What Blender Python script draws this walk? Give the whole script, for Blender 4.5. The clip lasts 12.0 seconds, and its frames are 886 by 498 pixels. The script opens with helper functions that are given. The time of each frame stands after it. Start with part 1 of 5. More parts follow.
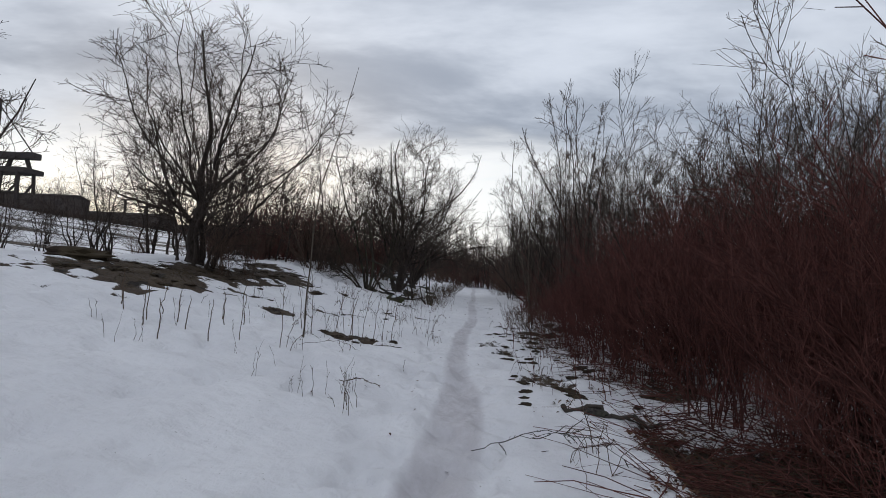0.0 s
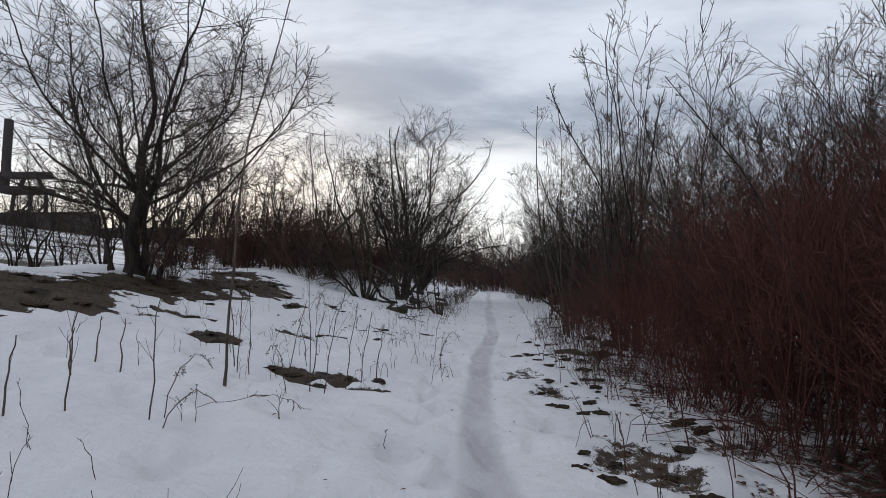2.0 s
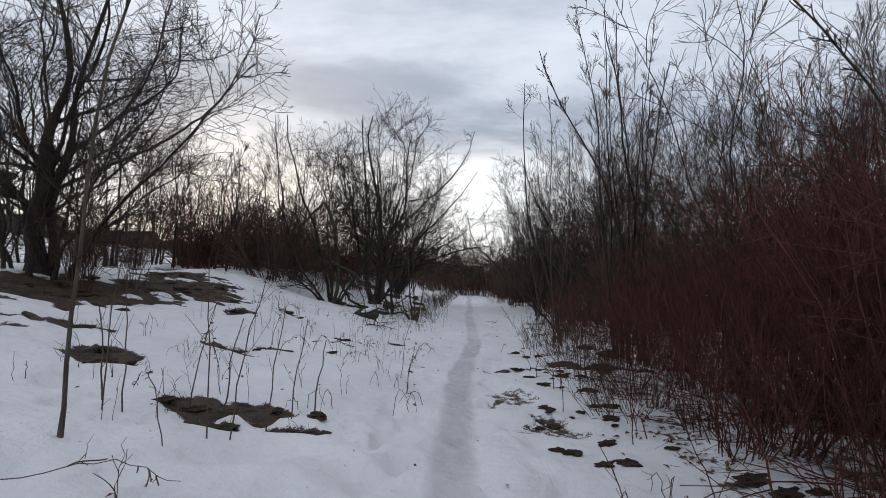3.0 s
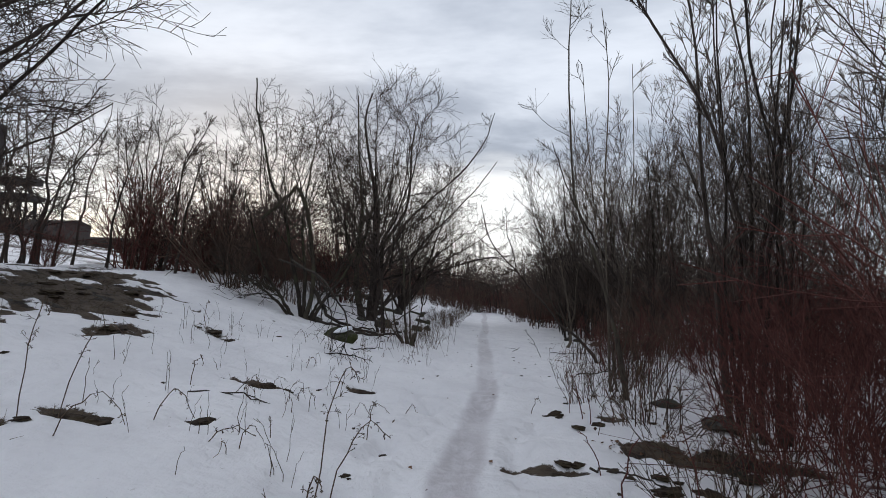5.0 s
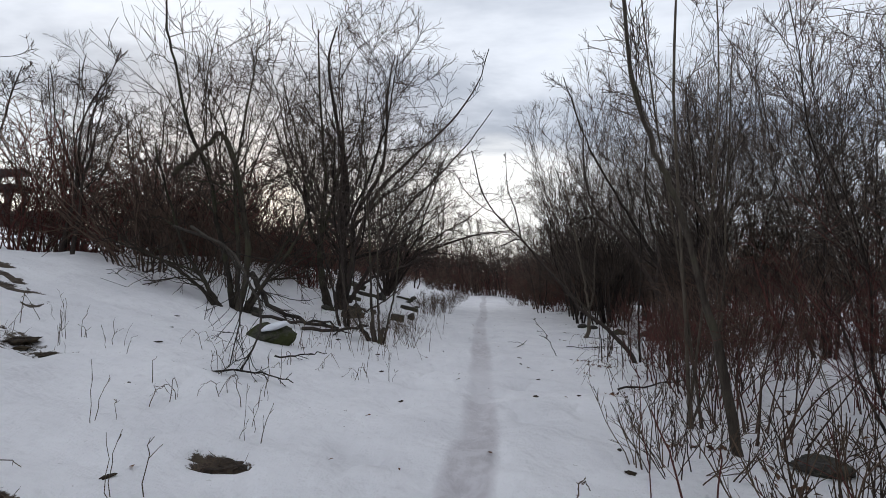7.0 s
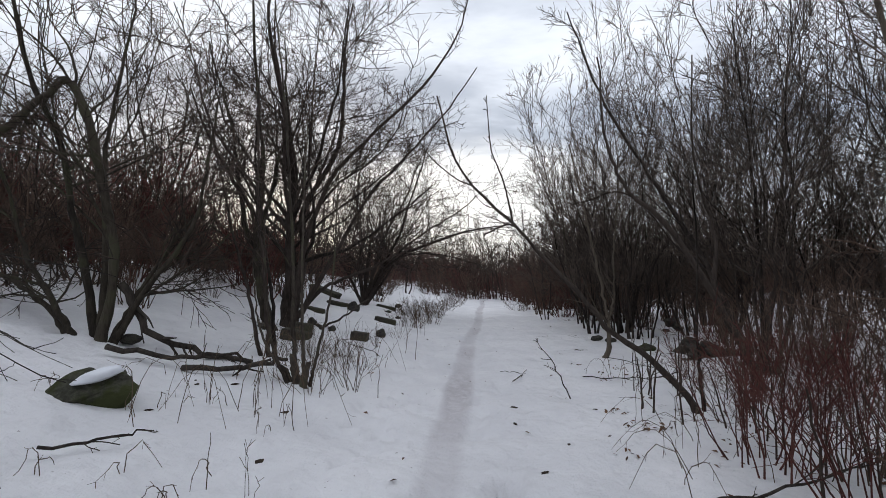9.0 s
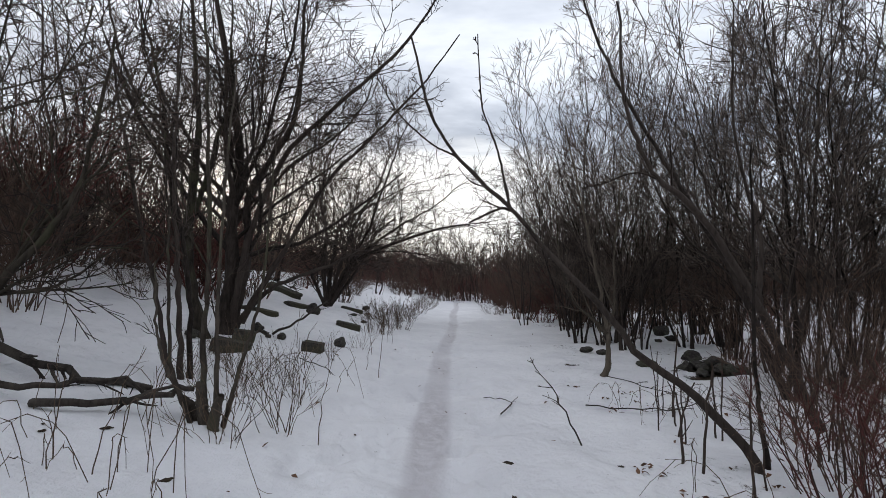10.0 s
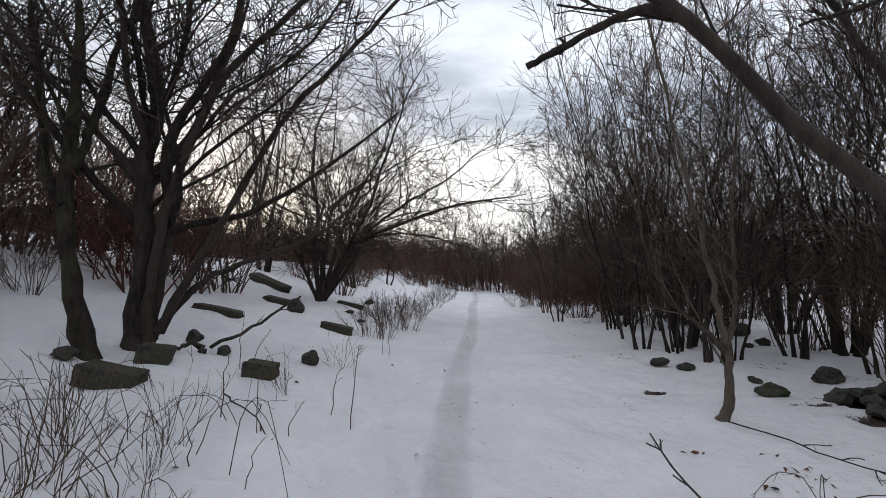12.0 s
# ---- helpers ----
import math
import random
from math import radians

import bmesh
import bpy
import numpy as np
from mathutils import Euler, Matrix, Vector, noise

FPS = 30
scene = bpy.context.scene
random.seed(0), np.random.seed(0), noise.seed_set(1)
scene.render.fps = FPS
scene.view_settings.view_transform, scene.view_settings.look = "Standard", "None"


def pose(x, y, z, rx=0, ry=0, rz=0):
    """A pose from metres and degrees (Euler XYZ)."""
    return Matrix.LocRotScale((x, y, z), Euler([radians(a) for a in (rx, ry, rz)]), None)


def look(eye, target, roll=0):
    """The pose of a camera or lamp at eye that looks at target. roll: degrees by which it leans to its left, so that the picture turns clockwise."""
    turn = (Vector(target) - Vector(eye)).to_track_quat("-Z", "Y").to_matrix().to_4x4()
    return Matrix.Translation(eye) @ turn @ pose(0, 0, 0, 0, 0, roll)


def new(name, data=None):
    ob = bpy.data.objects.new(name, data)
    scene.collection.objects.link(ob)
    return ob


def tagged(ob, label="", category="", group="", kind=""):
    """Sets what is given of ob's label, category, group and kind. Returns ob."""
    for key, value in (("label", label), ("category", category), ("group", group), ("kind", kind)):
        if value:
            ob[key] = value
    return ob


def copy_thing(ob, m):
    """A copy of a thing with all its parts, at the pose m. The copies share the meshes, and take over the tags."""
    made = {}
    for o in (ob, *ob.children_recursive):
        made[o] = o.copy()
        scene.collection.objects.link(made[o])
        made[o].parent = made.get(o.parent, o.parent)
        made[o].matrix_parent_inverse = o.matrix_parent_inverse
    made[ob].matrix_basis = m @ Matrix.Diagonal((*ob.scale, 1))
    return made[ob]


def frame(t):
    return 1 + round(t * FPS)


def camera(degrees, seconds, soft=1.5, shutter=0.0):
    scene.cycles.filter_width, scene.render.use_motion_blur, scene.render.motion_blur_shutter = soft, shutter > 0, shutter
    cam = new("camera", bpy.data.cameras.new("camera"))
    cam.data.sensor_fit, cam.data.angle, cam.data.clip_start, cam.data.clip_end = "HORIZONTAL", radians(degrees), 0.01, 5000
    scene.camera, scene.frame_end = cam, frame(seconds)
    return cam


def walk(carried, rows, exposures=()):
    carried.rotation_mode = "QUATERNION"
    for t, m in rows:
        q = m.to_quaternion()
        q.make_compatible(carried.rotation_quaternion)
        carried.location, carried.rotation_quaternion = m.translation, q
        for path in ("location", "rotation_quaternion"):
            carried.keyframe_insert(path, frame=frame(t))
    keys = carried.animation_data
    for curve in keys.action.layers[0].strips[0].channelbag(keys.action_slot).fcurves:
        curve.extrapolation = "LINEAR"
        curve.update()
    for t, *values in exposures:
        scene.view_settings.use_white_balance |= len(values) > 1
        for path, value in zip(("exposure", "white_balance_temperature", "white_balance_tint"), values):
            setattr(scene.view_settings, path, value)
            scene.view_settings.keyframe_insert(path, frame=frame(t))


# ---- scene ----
cam = camera(87.6, 12.0, soft=0.85)
PATH = [
    (0.0, (0.000, 0.000, 1.452), (-0.002, 4.992, 1.729), 2.39),
    (0.5, (0.021, 0.792, 1.415), (0.176, 5.779, 1.741), 1.74),
    (1.0, (0.012, 1.613, 1.417), (0.043, 6.604, 1.717), 2.05),
    (1.5, (0.081, 2.346, 1.404), (0.118, 7.336, 1.706), 0.71),
    (2.0, (0.061, 3.090, 1.412), (-0.067, 8.078, 1.734), 0.42),
    (2.5, (0.138, 3.872, 1.370), (0.138, 8.857, 1.750), -0.04),
    (3.0, (0.177, 4.677, 1.326), (0.256, 9.663, 1.698), 0.36),
    (5.0, (0.511, 8.273, 1.260), (0.395, 13.242, 1.800), 1.90),
    (5.5, (0.545, 9.091, 1.240), (0.333, 14.055, 1.800), 1.35),
    (6.0, (0.622, 9.805, 1.214), (0.613, 14.784, 1.663), 2.52),
    (6.5, (0.694, 10.569, 1.196), (0.689, 15.557, 1.553), 1.13),
    (8.5, (1.302, 13.272, 1.298), (0.958, 18.242, 1.715), 1.41),
    (9.0, (1.340, 14.022, 1.290), (1.217, 19.005, 1.684), -0.78),
    (9.5, (1.321, 14.745, 1.328), (1.303, 19.726, 1.759), 1.66),
    (10.0, (1.327, 15.471, 1.324), (1.488, 20.453, 1.721), 0.25),
    (10.5, (1.273, 16.183, 1.345), (1.300, 21.171, 1.683), 1.30),
    (11.0, (1.329, 16.864, 1.351), (1.311, 21.855, 1.636), 0.00),
    (11.5, (1.379, 17.563, 1.362), (1.229, 22.553, 1.626), 0.87),
    (12.0, (1.463, 18.266, 1.322), (1.427, 23.257, 1.605), -0.29),
]
walk(cam, [(t, look(eye, target, roll)) for t, eye, target, roll in PATH],
     exposures=((0.0, -0.07, 6500, 10), (3.0, 0.10, 6500, 10), (5.5, 0.19, 6600, 10), (8.5, 0.42, 6700, 10), (12.0, 0.50, 6700, 10)))

# ---- light ----
world = bpy.data.worlds.new("overcast_sky")
scene.world = world
world.use_nodes = True
SUN_AZ, SUN_EL = radians(-24), radians(11)          # measured from +y towards +x
SUN_DIR = Vector((math.sin(SUN_AZ) * math.cos(SUN_EL), math.cos(SUN_AZ) * math.cos(SUN_EL), math.sin(SUN_EL)))


class Nodes:
    """Short forms for building a node tree."""

    def __init__(self, tree):
        self.tree = tree
        tree.nodes.clear()

    def node(self, kind, **values):
        n = self.tree.nodes.new(kind)
        for key, value in values.items():
            if key in n.inputs:
                self.put(n.inputs[key], value)
        return n

    def put(self, socket, value):
        if isinstance(value, bpy.types.NodeSocket):
            self.tree.links.new(value, socket)
        else:
            socket.default_value = value

    def math(self, op, a, b=0.0, c=0.0, clamp=False):
        n = self.tree.nodes.new("ShaderNodeMath")
        n.operation, n.use_clamp = op, clamp
        for i, v in enumerate((a, b, c)):
            self.put(n.inputs[i], v)
        return n.outputs[0]

    def step(self, v, a, b, lo=0.0, hi=1.0):
        n = self.tree.nodes.new("ShaderNodeMapRange")
        n.interpolation_type = "SMOOTHSTEP"
        for i, x in enumerate((v, a, b, lo, hi)):
            self.put(n.inputs[i], x)
        return n.outputs[0]

    def mix(self, f, a, b, blend="MIX"):
        n = self.tree.nodes.new("ShaderNodeMix")
        n.data_type, n.blend_type = "RGBA", blend
        self.put(n.inputs[0], f)
        self.put(n.inputs[6], a if isinstance(a, bpy.types.NodeSocket) else (*a, 1))
        self.put(n.inputs[7], b if isinstance(b, bpy.types.NodeSocket) else (*b, 1))
        return n.outputs[2]

    def noise(self, vector, scale, detail=4.0, rough=0.55, distortion=0.0):
        n = self.node("ShaderNodeTexNoise", Scale=scale, Detail=detail, Roughness=rough, Distortion=distortion)
        if vector is not None:
            self.tree.links.new(vector, n.inputs["Vector"])
        return n.outputs[0]

    def mapping(self, vector, scale=(1, 1, 1), loc=(0, 0, 0), rot=(0, 0, 0)):
        n = self.node("ShaderNodeMapping", Vector=vector, Scale=scale, Location=loc, Rotation=rot)
        return n.outputs[0]


def build_sky():
    w = Nodes(world.node_tree)
    co = w.node("ShaderNodeTexCoord").outputs["Generated"]
    xyz = w.node("ShaderNodeSeparateXYZ", Vector=co)
    z = w.math("MAXIMUM", xyz.outputs[2], 0.0)
    # cloud sheet: the direction laid on a flat ceiling
    k = w.math("DIVIDE", 1.0, w.math("ADD", z, 0.22))
    flat = w.node("ShaderNodeCombineXYZ", X=w.math("MULTIPLY", xyz.outputs[0], k), Y=w.math("MULTIPLY", xyz.outputs[1], k), Z=0.0).outputs[0]
    big = w.noise(w.mapping(flat, (0.75, 1.5, 1), (3.1, 0.4, 0), (0, 0, radians(14))), 1.0, 6.0, 0.55, 0.3)
    fine = w.noise(w.mapping(flat, (1.6, 3.2, 1), (7.0, 2.0, 0)), 1.4, 5.0, 0.6, 0.2)
    tone = w.math("ADD", w.math("MULTIPLY", big, 0.75), w.math("MULTIPLY", fine, 0.25))
    cloud = w.mix(w.step(tone, 0.36, 0.64), (0.60, 0.67, 0.80), (1.18, 1.26, 1.40))
    # darker bank some way above the break in the clouds
    bank = w.math("MULTIPLY", w.step(z, 0.10, 0.24), w.step(z, 0.56, 0.26))
    cloud = w.mix(w.math("MULTIPLY", bank, w.step(tone, 0.58, 0.40, 0.35, 1.0)), cloud, (0.43, 0.485, 0.60))
    # break in the clouds low over the horizon, brightest before the sun
    dot = w.node("ShaderNodeVectorMath")
    dot.operation = "DOT_PRODUCT"
    w.put(dot.inputs[0], co)
    dot.inputs[1].default_value = (math.sin(SUN_AZ), math.cos(SUN_AZ), 0.12)
    toward = w.step(dot.outputs["Value"], 0.45, 0.97)
    edge = w.math("ADD", z, w.math("MULTIPLY", w.math("SUBTRACT", big, 0.5), 0.45))
    gap = w.math("MULTIPLY", w.step(edge, 0.30, 0.15), w.math("ADD", w.math("MULTIPLY", toward, 0.85), 0.15))
    warm = w.math("MULTIPLY", w.step(z, 0.16, 0.03), w.step(xyz.outputs[0], -0.42, -0.75))
    glow = w.mix(warm, (1.48, 1.50, 1.52), (1.45, 1.28, 0.90))
    colour = w.mix(gap, cloud, glow)
    back = w.node("ShaderNodeBackground", Color=colour, Strength=SKY)
    sky = w.node("ShaderNodeTexSky")
    sky.sky_type, sky.sun_disc, sky.sun_elevation, sky.sun_rotation = "NISHITA", False, SUN_EL, SUN_AZ
    clear = w.node("ShaderNodeBackground", Color=sky.outputs[0], Strength=0.016)
    both = w.node("ShaderNodeAddShader")
    w.put(both.inputs[0], back.outputs[0])
    w.put(both.inputs[1], clear.outputs[0])
    out = w.node("ShaderNodeOutputWorld")
    w.put(out.inputs[0], both.outputs[0])


SKY = 0.64
build_sky()
sun = new("sun", bpy.data.lights.new("sun", "SUN"))
sun.data.energy, sun.data.angle, sun.data.color = 0.5, radians(25), (1.0, 0.93, 0.82)
sun.matrix_world = look(SUN_DIR * 100, (0, 0, 0))


# ---- materials ----
def material(name):
    m = bpy.data.materials.new(name)
    m.use_nodes = True
    return m, Nodes(m.node_tree)


def finish(m, w, colour, rough, height=None, strength=0.3, distance=0.01, spec=0.3, sub=0.0):
    b = w.node("ShaderNodeBsdfPrincipled")
    w.put(b.inputs["Base Color"], colour if isinstance(colour, bpy.types.NodeSocket) else (*colour, 1))
    w.put(b.inputs["Roughness"], rough)
    b.inputs["Specular IOR Level"].default_value = spec
    if height is not None:
        bump = w.node("ShaderNodeBump", Height=height, Strength=strength, Distance=distance)
        w.put(b.inputs["Normal"], bump.outputs[0])
    out = w.node("ShaderNodeOutputMaterial")
    w.put(out.inputs[0], b.outputs[0])
    return m


def bark_material(name, dark, light, scale=14.0, moss=0.0):
    m, w = material(name)
    co = w.node("ShaderNodeTexCoord").outputs["Object"]
    grain = w.noise(w.mapping(co, (1, 1, 0.22)), scale * 2.2, 5.0, 0.65)
    patch = w.noise(co, scale * 0.16, 3.0)
    tint = w.node("ShaderNodeObjectInfo").outputs["Random"]
    f = w.math("ADD", w.math("MULTIPLY", grain, 0.7), w.math("MULTIPLY", patch, 0.5))
    f = w.math("ADD", f, w.math("MULTIPLY", tint, 0.25))
    c = w.mix(w.step(f, 0.5, 0.92), dark, light)
    if moss:
        c = w.mix(w.math("MULTIPLY", w.step(patch, 0.5, 0.62), moss), c, (0.055, 0.065, 0.028))
    return finish(m, w, c, 0.9, w.math("ADD", grain, w.noise(w.mapping(co, (1, 1, 0.3)), scale * 0.8, 3.0)), 1.0, 0.02, 0.2)


def twig_material(name, dark, light):
    m, w = material(name)
    isl = w.node("ShaderNodeNewGeometry").outputs["Random Per Island"]
    co = w.node("ShaderNodeTexCoord").outputs["Object"]
    f = w.math("ADD", w.math("MULTIPLY", isl, 0.6), w.math("MULTIPLY", w.noise(co, 1.3, 2.0), 0.5))
    return finish(m, w, w.mix(w.step(f, 0.2, 0.9), dark, light), 0.8, None, spec=0.2)


def stone_material(name, dark, light, moss, amount):
    m, w = material(name)
    co = w.node("ShaderNodeTexCoord").outputs["Object"]
    n1, n2 = w.noise(co, 30.0, 6.0, 0.65), w.noise(co, 4.0, 4.0)
    c = w.mix(w.step(w.math("ADD", w.math("MULTIPLY", n1, 0.5), w.math("MULTIPLY", n2, 0.5)), 0.35, 0.65), dark, light)
    c = w.mix(w.math("MULTIPLY", w.step(n2, 0.42, 0.58), amount), c, moss)
    return finish(m, w, c, 0.92, n1, 0.8, 0.02, 0.2)


def ground_material():
    m, w = material("snow_ground")
    co = w.node("ShaderNodeTexCoord").outputs["Object"]
    bare = w.node("ShaderNodeAttribute")
    bare.attribute_name = "bare"
    trod = w.node("ShaderNodeAttribute")
    trod.attribute_name = "trod"
    n_fine, n_mid, n_big = w.noise(co, 70.0, 4.0, 0.6), w.noise(co, 9.0, 5.0, 0.6), w.noise(co, 0.8, 4.0)
    snow = w.mix(w.step(n_big, 0.3, 0.7), (0.715, 0.706, 0.724), (0.80, 0.79, 0.802))
    snow = w.mix(w.math("MULTIPLY", w.step(n_mid, 0.5, 0.75), 0.32), snow, (0.61, 0.60, 0.615))
    snow = w.mix(w.math("MULTIPLY", w.step(w.noise(co, 2.6, 5.0, 0.65), 0.5, 0.72), 0.30), snow, (0.60, 0.59, 0.60))
    crumb = w.step(w.noise(co, 24.0, 2.0), 0.70, 0.76)
    snow = w.mix(w.math("MULTIPLY", crumb, w.step(n_big, 0.45, 0.6, 0.0, 0.55)), snow, (0.20, 0.17, 0.14))
    ice_f = w.math("ADD", trod.outputs["Fac"], w.math("MULTIPLY", w.math("SUBTRACT", n_mid, 0.5), 0.55))
    ice = w.mix(w.step(n_mid, 0.34, 0.68), (0.45, 0.42, 0.435), (0.585, 0.56, 0.58))
    c = w.mix(w.step(ice_f, 0.25, 0.85, 0.0, 0.85), snow, ice)
    soil = w.mix(w.step(n_fine, 0.3, 0.7), (0.028, 0.020, 0.015), (0.085, 0.058, 0.040))
    soil = w.mix(w.step(w.noise(co, 5.0, 5.0, 0.65), 0.46, 0.60), soil, (0.072, 0.054, 0.036))
    soil = w.mix(w.step(w.noise(co, 2.1, 4.0), 0.56, 0.64), soil, (0.018, 0.014, 0.011))
    rag = w.math("ADD", w.math("MULTIPLY", w.math("SUBTRACT", n_mid, 0.5), 1.1), w.math("MULTIPLY", w.math("SUBTRACT", n_fine, 0.5), 0.5))
    f = w.step(w.math("ADD", bare.outputs["Fac"], rag), 0.42, 0.58)
    c = w.mix(f, c, soil)
    h = w.math("ADD", w.math("MULTIPLY", n_fine, 0.3), w.math("ADD", n_mid, w.math("MULTIPLY", w.noise(co, 3.4, 3.0), 2.2)))
    return finish(m, w, c, w.step(trod.outputs["Fac"], 0.2, 0.9, 0.75, 0.5), h, 0.75, 0.045, 0.25)


SNOW = ground_material()
BARK = bark_material("grey_brown_bark", (0.016, 0.012, 0.010), (0.058, 0.045, 0.038))
BARK_MOSSY = bark_material("mossy_bark", (0.018, 0.014, 0.011), (0.058, 0.048, 0.036), moss=0.3)
BARK_PALE = bark_material("smooth_sapling_bark", (0.045, 0.036, 0.028), (0.12, 0.098, 0.076), 20.0)
BARK_MID = bark_material("grey_mossy_bark", (0.026, 0.020, 0.016), (0.085, 0.07, 0.056), moss=0.35)
DEADWOOD = bark_material("weathered_dead_wood", (0.016, 0.013, 0.011), (0.066, 0.055, 0.046), 10.0)
TWIG = twig_material("dark_twigs", (0.022, 0.016, 0.013), (0.075, 0.053, 0.042))
TWIG_RED = twig_material("red_brown_twigs", (0.050, 0.018, 0.015), (0.138, 0.052, 0.043))
TWIG_BROWN = twig_material("brown_twigs", (0.045, 0.030, 0.023), (0.135, 0.088, 0.066))
TWIG_GREY = twig_material("grey_twigs", (0.040, 0.031, 0.026), (0.125, 0.097, 0.080))
STRAW = twig_material("dry_straw", (0.028, 0.020, 0.013), (0.105, 0.077, 0.046))
DRYWEED = twig_material("dry_weed_stalks", (0.04, 0.027, 0.02), (0.13, 0.09, 0.062))
LEAF = twig_material("dead_leaves", (0.05, 0.026, 0.016), (0.16, 0.085, 0.05))
BOULDER = stone_material("mossy_boulder_stone", (0.036, 0.036, 0.026), (0.10, 0.095, 0.075), (0.036, 0.042, 0.012), 0.9)
CONCRETE = stone_material("weathered_concrete", (0.030, 0.027, 0.022), (0.095, 0.085, 0.070), (0.042, 0.042, 0.020), 0.6)
DARKSTONE = stone_material("dark_wet_stone", (0.025, 0.022, 0.020), (0.10, 0.09, 0.082), (0.04, 0.045, 0.022), 0.4)
STEEL = stone_material("rusted_dark_steel", (0.035, 0.032, 0.034), (0.07, 0.062, 0.06), (0.05, 0.04, 0.035), 0.4)
FARWALL = stone_material("sooty_far_wall", (0.06, 0.05, 0.05), (0.11, 0.095, 0.09), (0.08, 0.06, 0.05), 0.4)
SOILMAT = stone_material("wet_leaf_mat", (0.018, 0.013, 0.010), (0.070, 0.048, 0.033), (0.045, 0.038, 0.020), 0.5)
SNOWCAP, _w = material("snow_cap")
finish(SNOWCAP, _w, _w.mix(_w.noise(None, 6.0), (0.72, 0.74, 0.79), (0.82, 0.83, 0.87)), 0.75, _w.noise(None, 40.0), 0.3, 0.01, 0.25)


# ---- ground ----
def lattice(x, y, seed):
    """Smooth value noise in -1..1 on arrays."""
    xi, yi = np.floor(x).astype(np.int64), np.floor(y).astype(np.int64)
    fx, fy = x - xi, y - yi
    fx, fy = fx * fx * (3 - 2 * fx), fy * fy * (3 - 2 * fy)

    def h(a, b):
        v = np.sin(a * 127.1 + b * 311.7 + seed * 74.7) * 43758.5453
        return (v - np.floor(v)) * 2 - 1

    return (h(xi, yi) * (1 - fx) + h(xi + 1, yi) * fx) * (1 - fy) + (h(xi, yi + 1) * (1 - fx) + h(xi + 1, yi + 1) * fx) * fy


def path_x(y):
    return -0.2 + 0.07 * y + 0.05 * np.sin(y * 0.45) - 0.25 * np.exp(-np.maximum(y, 0) / 4)


def trail_x(y):
    """Middle of the trodden strip."""
    return path_x(y) + 0.12 * np.exp(-((y - 5.6) / 1.8) ** 2) + 0.15 / (1 + np.exp(-(y - 13.5) * 1.3))


def ramp(v, a, b):
    s = np.clip((v - a) / (b - a), 0, 1)
    return s * s * (3 - 2 * s)


BANK_D = (0, 0.7, 1.5, 2.5, 4, 6, 8, 11, 20, 35, 60, 150, 320, 900)
BANK_Z = (0, 0.03, 0.12, 0.28, 0.60, 1.05, 1.45, 1.60, 1.40, 2.2, 5.0, 13.0, 24.0, 30.0)
BARE_SPOTS = (  # x, y, half length along x, half length along y, strength
    (-6.2, 9.3, 1.35, 1.7, 1.1), (-6.0, 12.4, 1.3, 2.2, 1.1), (-5.5, 15.4, 1.2, 1.7, 1.1), (-6.6, 17.2, 0.7, 1.4, 1.0), (-3.45, 9.85, 0.42, 0.30, 0.95),
    (-1.95, 8.95, 0.36, 0.22, 0.8), (-1.3, 9.1, 0.42, 0.17, 0.8), (-0.95, 8.72, 0.32, 0.12, 0.75), (-1.6, 8.65, 0.3, 0.1, 0.75), (-2.75, 11.4, 0.42, 0.14, 0.8), (-2.2, 11.7, 0.3, 0.12, 0.8), (-2.5, 11.1, 0.35, 0.1, 0.75), (-1.5, 12.0, 0.14, 0.08, 0.8), (-4.3, 10.6, 0.35, 0.2, 0.9), (-3.7, 14.2, 0.3, 0.5, 0.7), (-1.5, 13.4, 0.4, 0.14, 0.65), (-3.2, 15.6, 0.4, 0.2, 0.5),
    (-0.6, 14.2, 0.2, 0.1, 0.8), (1.1, 10.4, 0.4, 0.3, 0.5), (1.3, 9.2, 0.4, 0.3, 0.55), (1.5, 6.9, 0.5, 0.5, 0.6), (1.3, 12.1, 0.3, 0.12, 0.85),
    (6.3, 23.4, 0.75, 0.45, 1.1), (4.0, 23.9, 0.2, 0.1, 0.8), (2.9, 12.6, 0.8, 0.35, 0.9), (2.4, 13.9, 0.3, 0.2, 0.7))


def bare_ground(x, y):
    """How much the snow has melted off: 0 snow, 1 bare."""
    u = x - path_x(y)
    blob = lattice(x * 0.9, y * 0.9, 5) * 0.5 + lattice(x * 2.3, y * 2.3, 6) * 0.35
    near = 1.18 - 0.86 * ramp(y, 3.4, 5.4) + 0.12 * ramp(u, 2.4, 3.4) - 0.25 * ramp(y, 13, 18)
    near = near - (1 - ramp(y, 3.4, 5.4)) * (0.75 * ramp(u, 4.5, 7.5) + 0.75 * ramp(-y, 0.5, 3.0))
    b = near * ramp(u, 1.55 + 0.25 * lattice(y * 0.8, y * 0.1, 9), 2.1) + blob * 0.45 * ramp(u, 0.8, 2.0)
    b = np.where(u > 14, b * 0.6, b)
    for cx, cy, rx, ry, s in BARE_SPOTS:
        e = np.sqrt(((x - cx) / rx) ** 2 + ((y - cy) / ry) ** 2) + 0.34 * lattice(x * 2.1, y * 2.1, 11) + 0.42 * lattice(x * 4.3, y * 6.1, 14)
        b = np.maximum(b, s * ramp(-e, -1.25, -0.75))
    bank = ramp(-u, 8.2, 9.5) * (0.35 + 0.6 * lattice(x * 0.5, y * 0.5, 3)) * ramp(y, 12, 16) * ramp(-u, -25.0, -16.0)
    return np.clip(np.maximum(b, bank), 0, 1.2)


